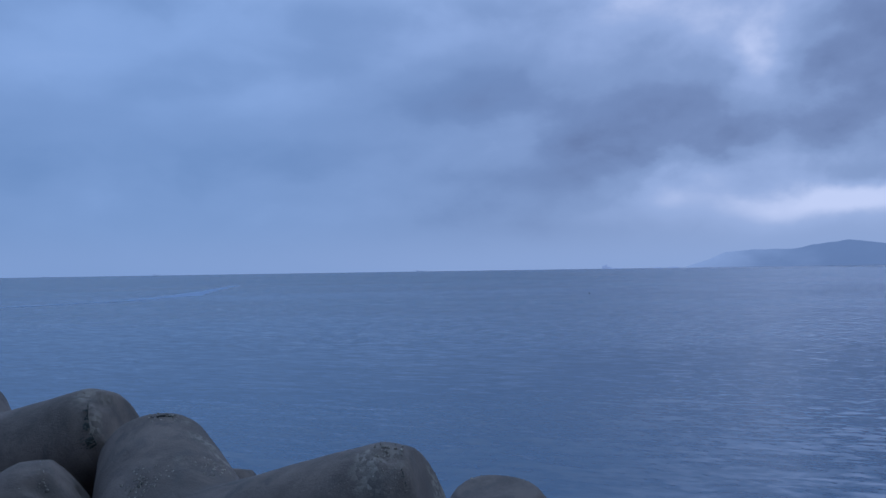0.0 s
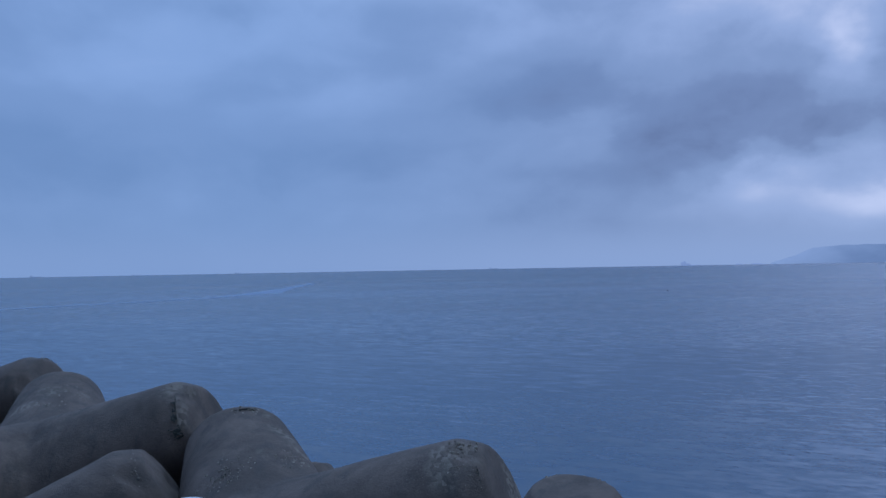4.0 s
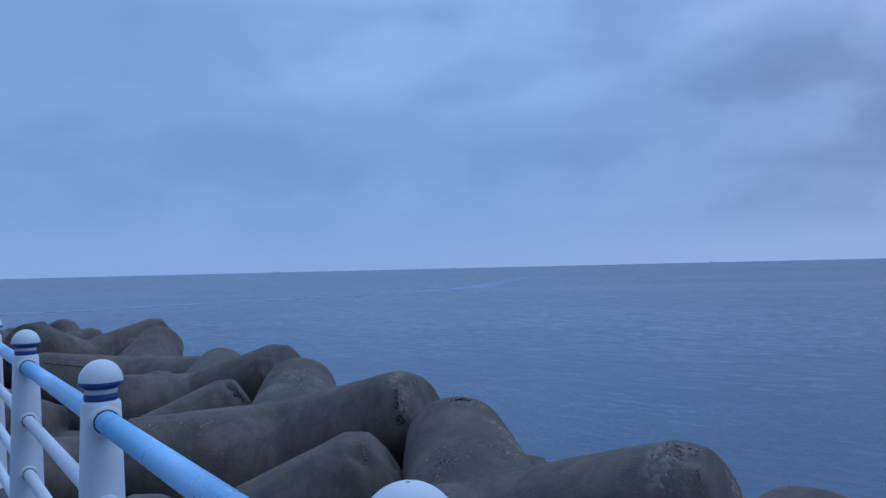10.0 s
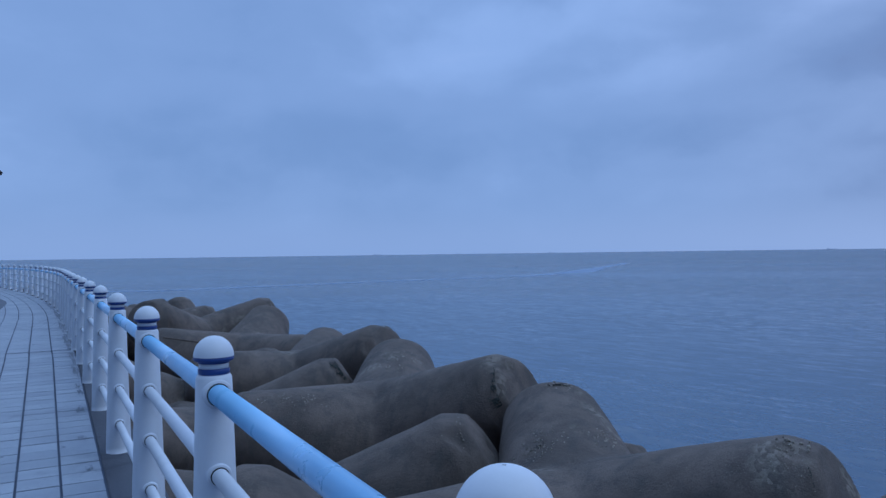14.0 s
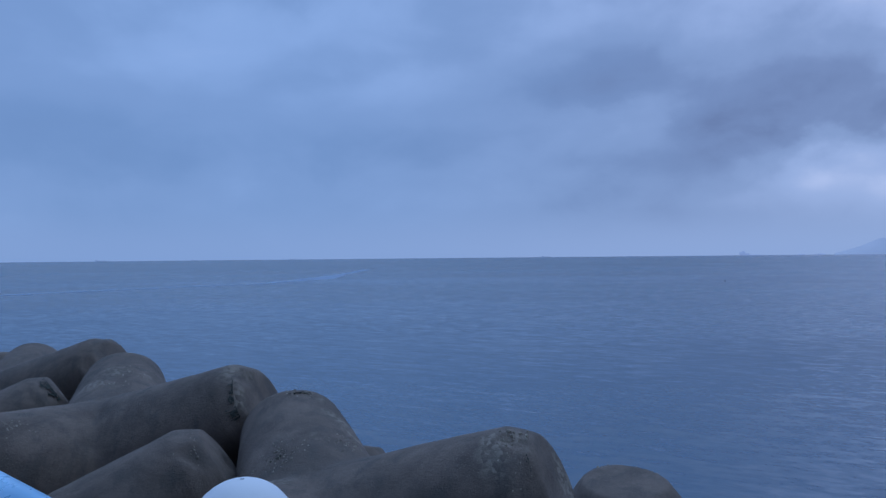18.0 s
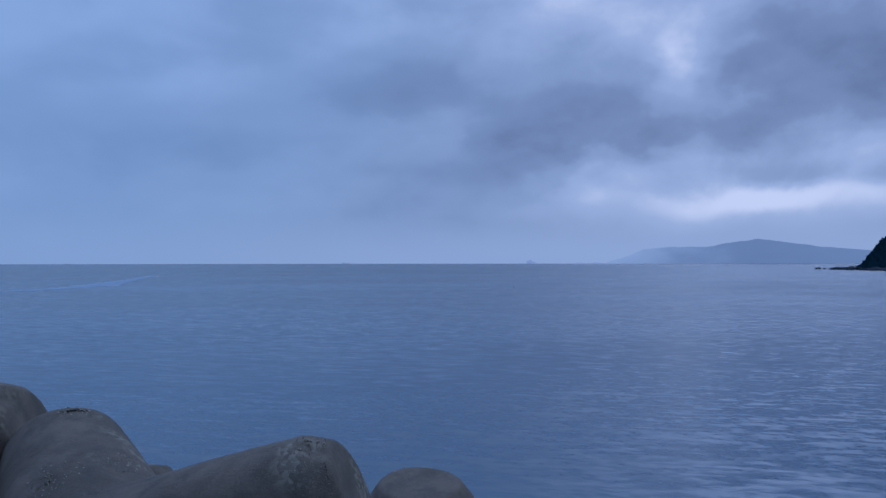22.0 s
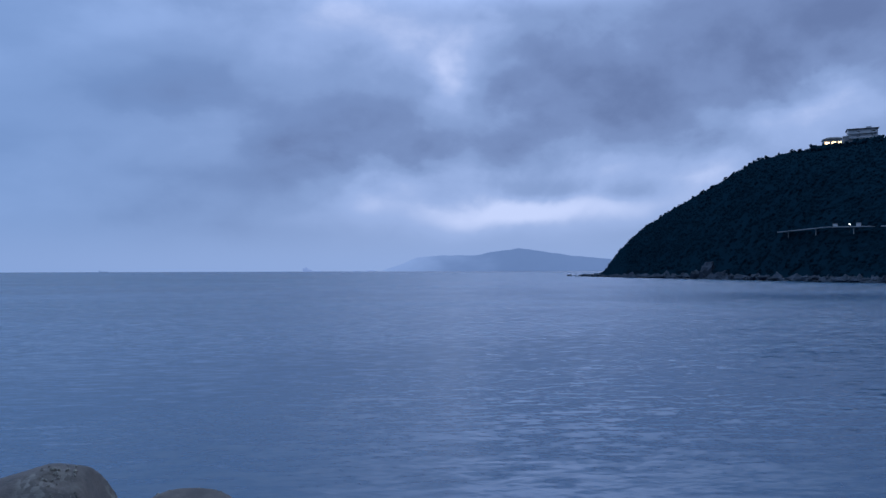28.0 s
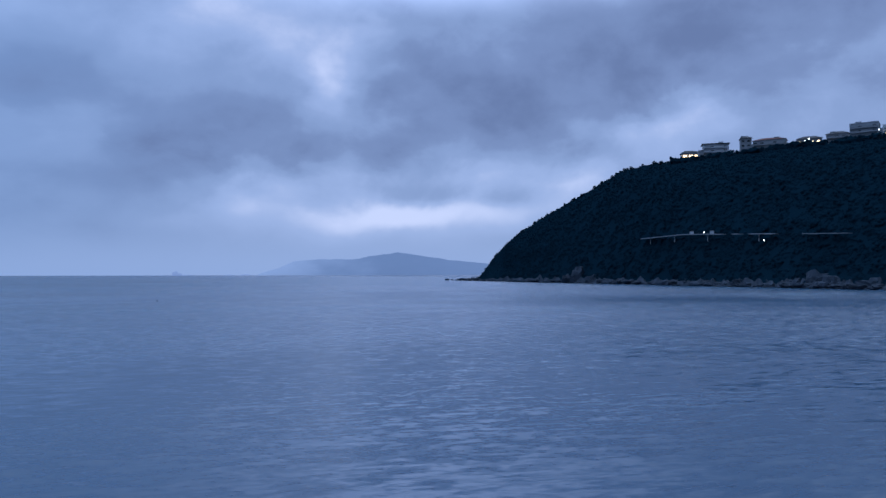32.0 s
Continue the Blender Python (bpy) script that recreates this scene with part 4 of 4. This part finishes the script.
# ---------------------------------------------------------------- houses on the ridge
def house(a, e0, wide, tall, deep, storeys, cols, wall, roof="flat", lit=0, label="pale house on the ridge"):
    d = lerp(A_SHORE, a) + 146
    top = tagged(new("house"), label, "house", "houses on the ridge")
    z0 = d * math.tan(radians(e0)) + 1.71
    top.matrix_world = Matrix.Translation(heading(a) * d + Vector((0, 0, z0))) @ Matrix.Rotation(radians(-a + 8 * math.sin(a * 3)), 4, "Z")
    bm = bmesh.new()
    block(bm, (-wide / 2, 0, -6), (wide / 2, deep, tall))
    bmesh.ops.bevel(bm, geom=bm.edges[:], offset=0.06, segments=1)
    part("wall", bm, wall, top, smooth=False)
    bm = bmesh.new()
    if roof == "flat":
        block(bm, (-wide / 2 - 0.7, -0.9, tall), (wide / 2 + 0.7, deep + 0.5, tall + 0.45))
    elif roof == "parapet":
        for lo, hi in (((-wide / 2, 0, tall), (wide / 2, 0.25, tall + 0.8)), ((-wide / 2, 0.25, tall), (-wide / 2 + 0.25, deep, tall + 0.8)), ((wide / 2 - 0.25, 0.25, tall), (wide / 2, deep, tall + 0.8))):
            block(bm, lo, hi)
    else:
        h = [bm.verts.new(c) for c in ((-wide / 2 - 0.6, -0.6, tall), (wide / 2 + 0.6, -0.6, tall), (wide / 2 + 0.6, deep + 0.6, tall), (-wide / 2 - 0.6, deep + 0.6, tall), (-wide / 4, deep / 2, tall + 2.0), (wide / 4, deep / 2, tall + 2.0))]
        for f in ((0, 1, 5, 4), (1, 2, 5), (2, 3, 4, 5), (3, 0, 4), (3, 2, 1, 0)):
            bm.faces.new([h[i] for i in f])
    part("roof", bm, {"parapet": wall, "red": RED_ROOF}.get(roof, ROOF), top, smooth=False)
    for s in range(storeys):
        z = 0.4 + s * tall / storeys
        hh = tall / storeys * 0.46
        for c in range(cols):
            if not lit and (c * 7 + s * 5 + int(a * 10)) % 5 < 2:
                continue
            x0 = -wide / 2 + wide * (c + 0.16) / cols
            x1 = x0 + wide * (0.74 if lit == 1 else 0.54) / cols
            bm = bmesh.new()
            for lo, hi in (((x0, -0.10, z), (x1, 0.02, z + 0.12)), ((x0, -0.10, z + hh - 0.12), (x1, 0.02, z + hh)), ((x0, -0.10, z + 0.12), (x0 + 0.12, 0.02, z + hh - 0.12)), ((x1 - 0.12, -0.10, z + 0.12), (x1, 0.02, z + hh - 0.12))):
                block(bm, lo, hi)
            w = part("window", bm, wall, top, smooth=False)
            bm = bmesh.new()
            block(bm, (x0 + 0.12, -0.05, z + 0.12), (x1 - 0.12, -0.01, z + hh - 0.12))
            on = lit and (s * cols + c) % lit == 0
            part("pane", bm, WARM if on else GLASS, w, "lit window pane" if on else "", smooth=False)
        if s and cols > 2:
            bm = bmesh.new()
            block(bm, (-wide / 2 + 0.3, -1.3, z - 0.5), (wide / 2 - 0.3, -0.03, z - 0.3))
            block(bm, (-wide / 2 + 0.3, -1.3, z - 0.3), (wide / 2 - 0.3, -1.2, z + 0.5))
            part("balcony", bm, wall, top, smooth=False)
    if storeys > 1:
        # a lower wing and a plant room on the roof
        q = 1 if int(a * 10) % 2 else -1
        bm = bmesh.new()
        block(bm, (q * wide / 2 - (3.2 if q < 0 else 0.4), -1.6, -6), (q * wide / 2 + (3.2 if q > 0 else 0.4), deep * 0.7, tall * 0.52))
        part("wing", bm, GREY_WALL, top, smooth=False)
        bm = bmesh.new()
        block(bm, (-q * wide * 0.22 - 1.6, deep * 0.3, tall + 0.4), (-q * wide * 0.22 + 1.6, deep * 0.7, tall + 2.0))
        part("roof_room", bm, wall, top, smooth=False)
    return top


house(50.9, 8.5, 12.5, 3.8, 9, 1, 3, GREY_WALL, "hip", 1, "low cafe with glowing windows on the ridge")
house(52.65, 8.5, 17.5, 9.0, 10, 3, 4, WALL, "flat", 0, "white three-storey house with flat dark roof")
house(54.7, 8.7, 7.0, 9.5, 9, 3, 2, GREY_WALL, "hip", 0, "tall narrow grey house with hipped roof")
house(56.2, 8.75, 20, 6.8, 10, 2, 5, GREY_WALL, "red", 0, "wide grey house with a red hipped roof and balconies")
house(57.65, 8.75, 6, 3.0, 6, 1, 2, WALL, "parapet", 0, "small pale outbuilding on the ridge")
house(58.8, 8.98, 14, 3.4, 8, 1, 4, GREY_WALL, "hip", 3, "low house with a lit terrace on the ridge")
house(60.5, 8.95, 12, 5.2, 8, 2, 3, GREY_WALL, "hip", 0, "grey two-storey house under a hipped roof")
house(62.1, 9.15, 15, 8.0, 11, 3, 4, GREY_WALL, "parapet", 0, "grey flat-roofed apartment block on the ridge")
house(63.9, 9.15, 12, 5.5, 10, 2, 3, WALL, "parapet", 4, "pale apartment block beside the grey one")

# small street lamps among the houses and trees
LAMPS = ((50.45, 8.55, WARM), (51.35, 8.6, WARM), (58.5, 9.20, COOL), (59.0, 9.12, WARM), (58.75, 9.32, COOL), (57.7, 8.05, COOL), (63.0, 9.55, COOL))


def lamp(a, d, e, mat, tall=4.0):
    z = d * math.tan(radians(e)) + 1.71
    top = tagged(new("street_lamp"), "small street lamp alight on the headland", "street lamp", "headland lamps")
    top.location = heading(a) * d + Vector((0, 0, z - tall))
    bm = bmesh.new()
    lathe(bm, [(0, -2), (0.09, -2), (0.06, tall - 0.1), (0, tall - 0.1)], 10)
    part("pole", bm, DARK, top)
    bm = bmesh.new()
    lathe(bm, [(0, tall - 0.12), (0.28, tall - 0.1), (0.34, tall + 0.15), (0.2, tall + 0.34), (0, tall + 0.36)], 12)
    part("lantern", bm, mat, top, "glowing lantern")


for a, e, mat in LAMPS:
    lamp(a, lerp(A_SHORE, a) + 132, e, mat)

# ---------------------------------------------------------------- walkway on the slope
viaduct = tagged(new("viaduct"), "thin pale elevated walkway on piers along the wooded slope", "viaduct")
pts = [heading(a) * (lerp(A_SHORE, a) + 22) + Vector((0, 0, (lerp(A_SHORE, a) + 22) * math.tan(radians(lerp([(47.4, 2.62), (50.5, 2.9), (61.2, 2.78)], a))) + 1.71)) for a in np.linspace(47.4, 61.2, 25)]
for k, (p, q) in enumerate(zip(pts[:18], pts[1:19])):
    if k in (10, 12, 16, 17):
        continue
    bm = bmesh.new()
    m = Matrix.Translation(p) @ (q - p).to_track_quat("X", "Z").to_matrix().to_4x4()
    block(bm, (0, -1.4, -0.3), ((q - p).length, 1.4, 0.0), m)
    deck = part("deck", bm, GREY_WALL, viaduct, smooth=False)
    bm = bmesh.new()
    block(bm, (0, -1.4, 0.0), ((q - p).length, -1.3, 0.14), m)
    part("parapet", bm, GREY_WALL, deck, smooth=False)
for p, q in zip(pts[19:-1], pts[20:]):
    bm = bmesh.new()
    m = Matrix.Translation(p) @ (q - p).to_track_quat("X", "Z").to_matrix().to_4x4()
    block(bm, (0, -1.4, -0.4), ((q - p).length * 0.96, 1.4, -0.1), m)
    part("deck", bm, GREY_WALL, viaduct, smooth=False)
for p in (pts[1], pts[4], pts[8], pts[14]):
    bm = bmesh.new()
    lathe(bm, [(0, -4), (0.22, -4), (0.2, -1.2), (0.6, -0.45), (0, -0.45)], 12, Matrix.Translation(p))
    part("pier", bm, GREY_WALL, viaduct)
for a, e in ((51.76, 3.02), (55.77, 2.36)):
    lamp(a, lerp(A_SHORE, a) + 18, e, COOL, 2.5)
for a in (50.9, 52.3):
    hut = tagged(new("hut"), "small white hut on the elevated walkway", "hut", "walkway huts")
    d = lerp(A_SHORE, a) + 22
    hut.matrix_world = Matrix.Translation(heading(a) * d + Vector((0, 0, d * math.tan(radians(2.89)) + 1.74))) @ Matrix.Rotation(radians(-a), 4, "Z")
    bm = bmesh.new()
    block(bm, (-1.1, -0.9, 0), (1.1, 0.9, 1.7))
    part("wall", bm, WALL, hut, smooth=False)
    bm = bmesh.new()
    block(bm, (-1.3, -1.1, 1.7), (1.3, 1.1, 1.85))
    part("roof", bm, ROOF, hut, smooth=False)

# ---------------------------------------------------------------- far island, islets, ships, buoys
bm = bmesh.new()
rows = []
for i in range(181):
    a = 18.2 + 19.0 * i / 180
    e = lerp([(18.2, 0.0), (18.6, 0.12), (19.8, 0.5), (20.9, 1.0), (23, 1.15), (25.3, 1.13), (26.9, 1.42), (28.8, 1.68), (30.3, 1.46), (33, 1.06), (35.4, 0.84), (37.2, 0.7)], a)
    e += 0.04 * noise.noise(Vector((a * 1.3, 0, 0))) * min(1, e)
    hi = 4850 * math.tan(radians(max(0, e))) + 1.71
    rows.append([bm.verts.new(heading(a) * (4650 + 200 * v) + Vector((0, 0, SEA + (hi - SEA) * v ** 0.8 + 12 * v * (1 - v) * noise.noise(Vector((a * 2, v * 3, 1)))))) for v in (0, 0.25, 0.5, 0.75, 1)])
for a, b in zip(rows, rows[1:]):
    for i in range(4):
        bm.faces.new((a[i], a[i + 1], b[i + 1], b[i]))
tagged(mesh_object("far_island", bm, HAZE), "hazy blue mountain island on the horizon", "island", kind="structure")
for a, w, t in ((12.35, 17, 20), (12.7, 18, 12), (13.2, 40, 3), (16.1, 24, 5), (17.3, 40, 6)):
    ob = new("islet", ROCKS[int(w) % 6].copy())
    ob.data.materials.clear()
    ob.data.materials.append(MIST)
    ob.matrix_world = Matrix.LocRotScale(heading(a) * 4700 + Vector((0, 0, SEA)), Euler((0, 0, a)), (w, w * 0.6, t))
    tagged(ob, "tiny hazy islet on the horizon", "islet", "horizon islets")


def ship(a, d, n):
    top = tagged(new("cargo_ship"), "far dark cargo ship on the horizon", "ship", "ships on the horizon")
    top.matrix_world = Matrix.Translation(heading(a) * d + Vector((0, 0, SEA))) @ Matrix.Rotation(radians(-a), 4, "Z")
    bm = bmesh.new()
    prof = [(-0.5, 0.035), (-0.48, 0.07), (0.44, 0.07), (0.52, 0.09), (0.47, 0.0), (-0.46, 0.0)]
    f = [bm.verts.new((x * n, -0.06 * n, z * n - 0.5)) for x, z in prof]
    b = [bm.verts.new((x * n, 0.06 * n, z * n - 0.5)) for x, z in prof]
    bm.faces.new(f)
    bm.faces.new(b[::-1])
    for i in range(6):
        j = (i + 1) % 6
        bm.faces.new((f[j], f[i], b[i], b[j]))
    part("hull", bm, HULL, top, smooth=False)
    bm = bmesh.new()
    block(bm, (-0.44 * n, -0.05 * n, 0.06 * n), (-0.3 * n, 0.05 * n, 0.15 * n))
    block(bm, (-0.40 * n, -0.03 * n, 0.15 * n), (-0.34 * n, 0.03 * n, 0.19 * n))
    part("bridge", bm, HULL, top, smooth=False)


# blue emission puts the haze of the distance into the hull colour
HULL, N = material("haze_glow_hull")
b = finish(N, **{"Base Color": (0.05, 0.07, 0.10, 1), "Roughness": 0.7})
b.inputs["Emission Color"].default_value, b.inputs["Emission Strength"].default_value = (0.10, 0.165, 0.33, 1), 1.0
ship(-34.6, 4600, 52)
ship(-1.8, 4700, 50)
ship(-21.2, 4750, 40)
ship(-28.3, 4800, 34)
for a, d in ((11.15, 198), (-25.6, 243), (-35.1, 325), (25.6, 900), (33.2, 520)):
    top = tagged(new("buoy"), "small dark fishing buoy afloat on the sea", "buoy", "fishing buoys")
    top.location = heading(a) * d + Vector((0, 0, SEA))
    bm = bmesh.new()
    lathe(bm, [(0, -0.2), (0.18, -0.14), (0.2, 0.05), (0.15, 0.18), (0.05, 0.24), (0, 0.24)], 14)
    part("float", bm, DARK, top)
    bm = bmesh.new()
    lathe(bm, [(0, 0.2), (0.02, 0.2), (0.02, 0.4), (0, 0.4)], 8)
    part("staff", bm, DARK, top)

# ---------------------------------------------------------------- paving ribbons and tiles
def lane(name, pts, width, mat, label, z):
    """A flat band on the deck along points of (along, out)."""
    bm = bmesh.new()
    row, n = [], 14 * (len(pts) - 1)
    P = [Vector(p) for p in pts]
    for i in range(n + 1):
        u = i / 14
        k = min(int(u), len(P) - 2)
        t = u - k
        p0, p1, p2, p3 = P[max(k - 1, 0)], P[k], P[k + 1], P[min(k + 2, len(P) - 1)]
        c = 0.5 * (2 * p1 + (p2 - p0) * t + (2 * p0 - 5 * p1 + 4 * p2 - p3) * t * t + (3 * p1 - p0 - 3 * p2 + p3) * t ** 3)
        row.append(c)
    prev = None
    for i, c in enumerate(row):
        d = (row[min(i + 1, n)] - row[max(i - 1, 0)]).normalized()
        side = Vector((-d.y, d.x)) * width / 2
        cur = [bm.verts.new(along(c.x + q.x, c.y + q.y, zz)) for q, zz in ((-side, z - 0.03), (-side, z), (side, z), (side, z - 0.03))]
        if prev:
            for j in range(3):
                bm.faces.new((prev[j], prev[j + 1], cur[j + 1], cur[j]))
        prev = cur
    bmesh.ops.recalc_face_normals(bm, faces=bm.faces[:])
    return tagged(mesh_object(name, bm, mat, smooth=False), label, "paving", kind="structure")


RIGHT = ((1.2, -0.95), (3.2, -1.02), (5.14, -1.23), (6.39, -1.39), (7.68, -1.63), (9.56, -2.04), (12.42, -2.63), (14.96, -3.08), (17.12, -3.2), (19.79, -3.0), (23.87, -2.3), (30.4, -1.7), (34.9, -1.6), (44, -2.3), (50, -3.6))
LEFT = ((1.2, -1.45), (3.2, -1.55), (5.34, -1.73), (6.6, -1.89), (8.23, -2.2), (10.79, -2.77), (13.43, -3.3), (16.2, -3.61), (18.61, -3.6), (20.68, -3.2))
MIDDLE = [((a + c) / 2, (b + d) / 2) for (a, b), (c, d) in zip(RIGHT[:10], LEFT)]
lane("paving_ribbon", MIDDLE, 0.5, RIBBON, "smooth blue-grey ribbon set in the paving", 0.004)
lane("paving_band", RIGHT, 0.11, BAND, "dark stone band edging the paving ribbon", 0.008)
lane("paving_band", RIGHT[9:], 0.34, BAND, "broad dark curved band in the far paving", 0.012)
lane("paving_band", LEFT, 0.11, BAND, "dark stone band edging the paving ribbon", 0.008)
lane("paving_band", ((29.8, -6.4), (32.1, -5.7), (36.3, -6.0), (43.5, -7.6), (52, -11)), 0.42, BAND, "dark curved stone band in the paving", 0.008)
lane("paving_band", ((29.8, -6.4), (26, -7.6), (20, -9.5), (14, -11)), 0.42, BAND, "dark curved stone band in the paving", 0.008)


lane("paving_joint", ((14.55, -0.07), (14.55, -0.6), (14.55, -1.15)), 0.03, BAND, "dark joint across the paving", 0.005)


def stain(s, out, ls, lo, cover, seed):
    """A thin ragged patch of damp dirt on the paving."""
    bm = bmesh.new()
    verts, n = {}, 24
    for i in range(n):
        for j in range(n):
            u, v = (i + 0.5) / n * 2 - 1, (j + 0.5) / n * 2 - 1
            if noise.noise(Vector((u * 2.6, v * 2.6, seed))) + 0.6 * noise.noise(Vector((u * 7, v * 7, seed))) + cover > 0.9 * (u * u + v * v):
                quad = []
                for a, b in ((i, j), (i + 1, j), (i + 1, j + 1), (i, j + 1)):
                    if (a, b) not in verts:
                        verts[a, b] = bm.verts.new(along(s + ls * (a / n * 2 - 1), out + lo * (b / n * 2 - 1), 0.0055))
                    quad.append(verts[a, b])
                bm.faces.new(quad)
    bmesh.ops.recalc_face_normals(bm, faces=bm.faces[:])
    tagged(mesh_object("dirt_stain", bm, DIRT, smooth=False), "dark damp dirt stain on the paving by the kerb", "stain", kind="structure")


for k, (s0, inside, ls, lo, cover) in enumerate(((5.75, 0.10, 0.12, 0.04, 0.15), (6.9, 0.12, 0.16, 0.05, 0.2), (8.4, 0.09, 0.3, 0.06, 0.2), (9.8, 0.06, 0.6, 0.05, 0.3),
                                                  (11.6, 0.06, 0.9, 0.06, 0.35), (13.4, 0.07, 1.1, 0.06, 0.4), (16.3, 0.07, 1.8, 0.07, 0.45), (19.8, 0.08, 2.0, 0.08, 0.45),
                                                  (24, 0.08, 2.6, 0.09, 0.5), (29, 0.08, 2.9, 0.09, 0.5), (6.6, 0.28, 0.05, 0.03, 0.3))):
    stain(s0, inner_edge(s0) - inside, ls, lo, cover, k * 2.3 + 0.7)


def tile_mesh(w, l):
    bm = bmesh.new()
    block(bm, (-l / 2, -w / 2, -0.03), (l / 2, w / 2, 0.0))
    bmesh.ops.bevel(bm, geom=[e for e in bm.edges if all(v.co.z > -0.01 for v in e.verts)], offset=0.004, segments=1)
    me = bpy.data.meshes.new("tile")
    bm.to_mesh(me)
    bm.free()
    me.materials.append(TILE)
    return me


TILE_MESH = tile_mesh(0.294, 0.287)
paving = tagged(new("pavement"), "pale square paving tiles in rows along the railing", "pavement", kind="structure")
PITCH = 0.3145
near, rest = 0, []
rng = random.Random(2)
for k in range(34):
    for j in range(200):
        s = 2.2 + (j - 30) * 0.3015
        pitch = 0.297 + 0.0070 * (min(max(s, -2.0), 14.5) - 4.7)
        out = inner_edge(s) - 0.008 - pitch * (k + 0.5)
        if s > 22 and k > 20 or s - 0.9 * abs(out) > 50:
            continue
        a = 31.85 if s < 22 else 31.85 - 0.38 * (s - 22)
        m = Matrix.Translation(along(s, out, rng.uniform(-0.0025, 0.0015))) @ Matrix.Rotation(radians(180 - a), 4, "Z") @ Matrix.Diagonal((1.0, pitch / PITCH, 1.0, 1.0))
        if k < 8 and 4.2 < s < 15.0 and near < 290 and not (k > 3 and s < 7):
            near += 1
            ob = child("tile", TILE_MESH, paving, m)
        else:
            rest.append(m)
verts = np.array([v.co[:] for v in TILE_MESH.vertices])
polys = [list(p.vertices) for p in TILE_MESH.polygons]
allv, allf = [], []
for i, m in enumerate(rest):
    M = np.array(m)
    allv.append(verts @ M[:3, :3].T + M[:3, 3])
    allf += [[q + i * len(verts) for q in f] for f in polys]
me = bpy.data.meshes.new("tile_field")
me.from_pydata(np.concatenate(allv).tolist(), [], allf)
me.materials.append(TILE)
field = tagged(new("tile_field", me), "pale paving tiles farther along the promenade", "paving", kind="stuff")
bm = bmesh.new()
strip(bm, 50, 104, EDGE, -32, -0.004)
strip(bm, -14, -7.0, EDGE, -32, -0.004)
strip(bm, -7.0, 22.2, EDGE - 10.72, -32, -0.004)
strip(bm, 22.2, 50, EDGE - 6.64, -32, -0.006)
tagged(mesh_object("far_pavement", bm, TILE, smooth=False), "pale paving of the far promenade", "pavement", kind="structure")
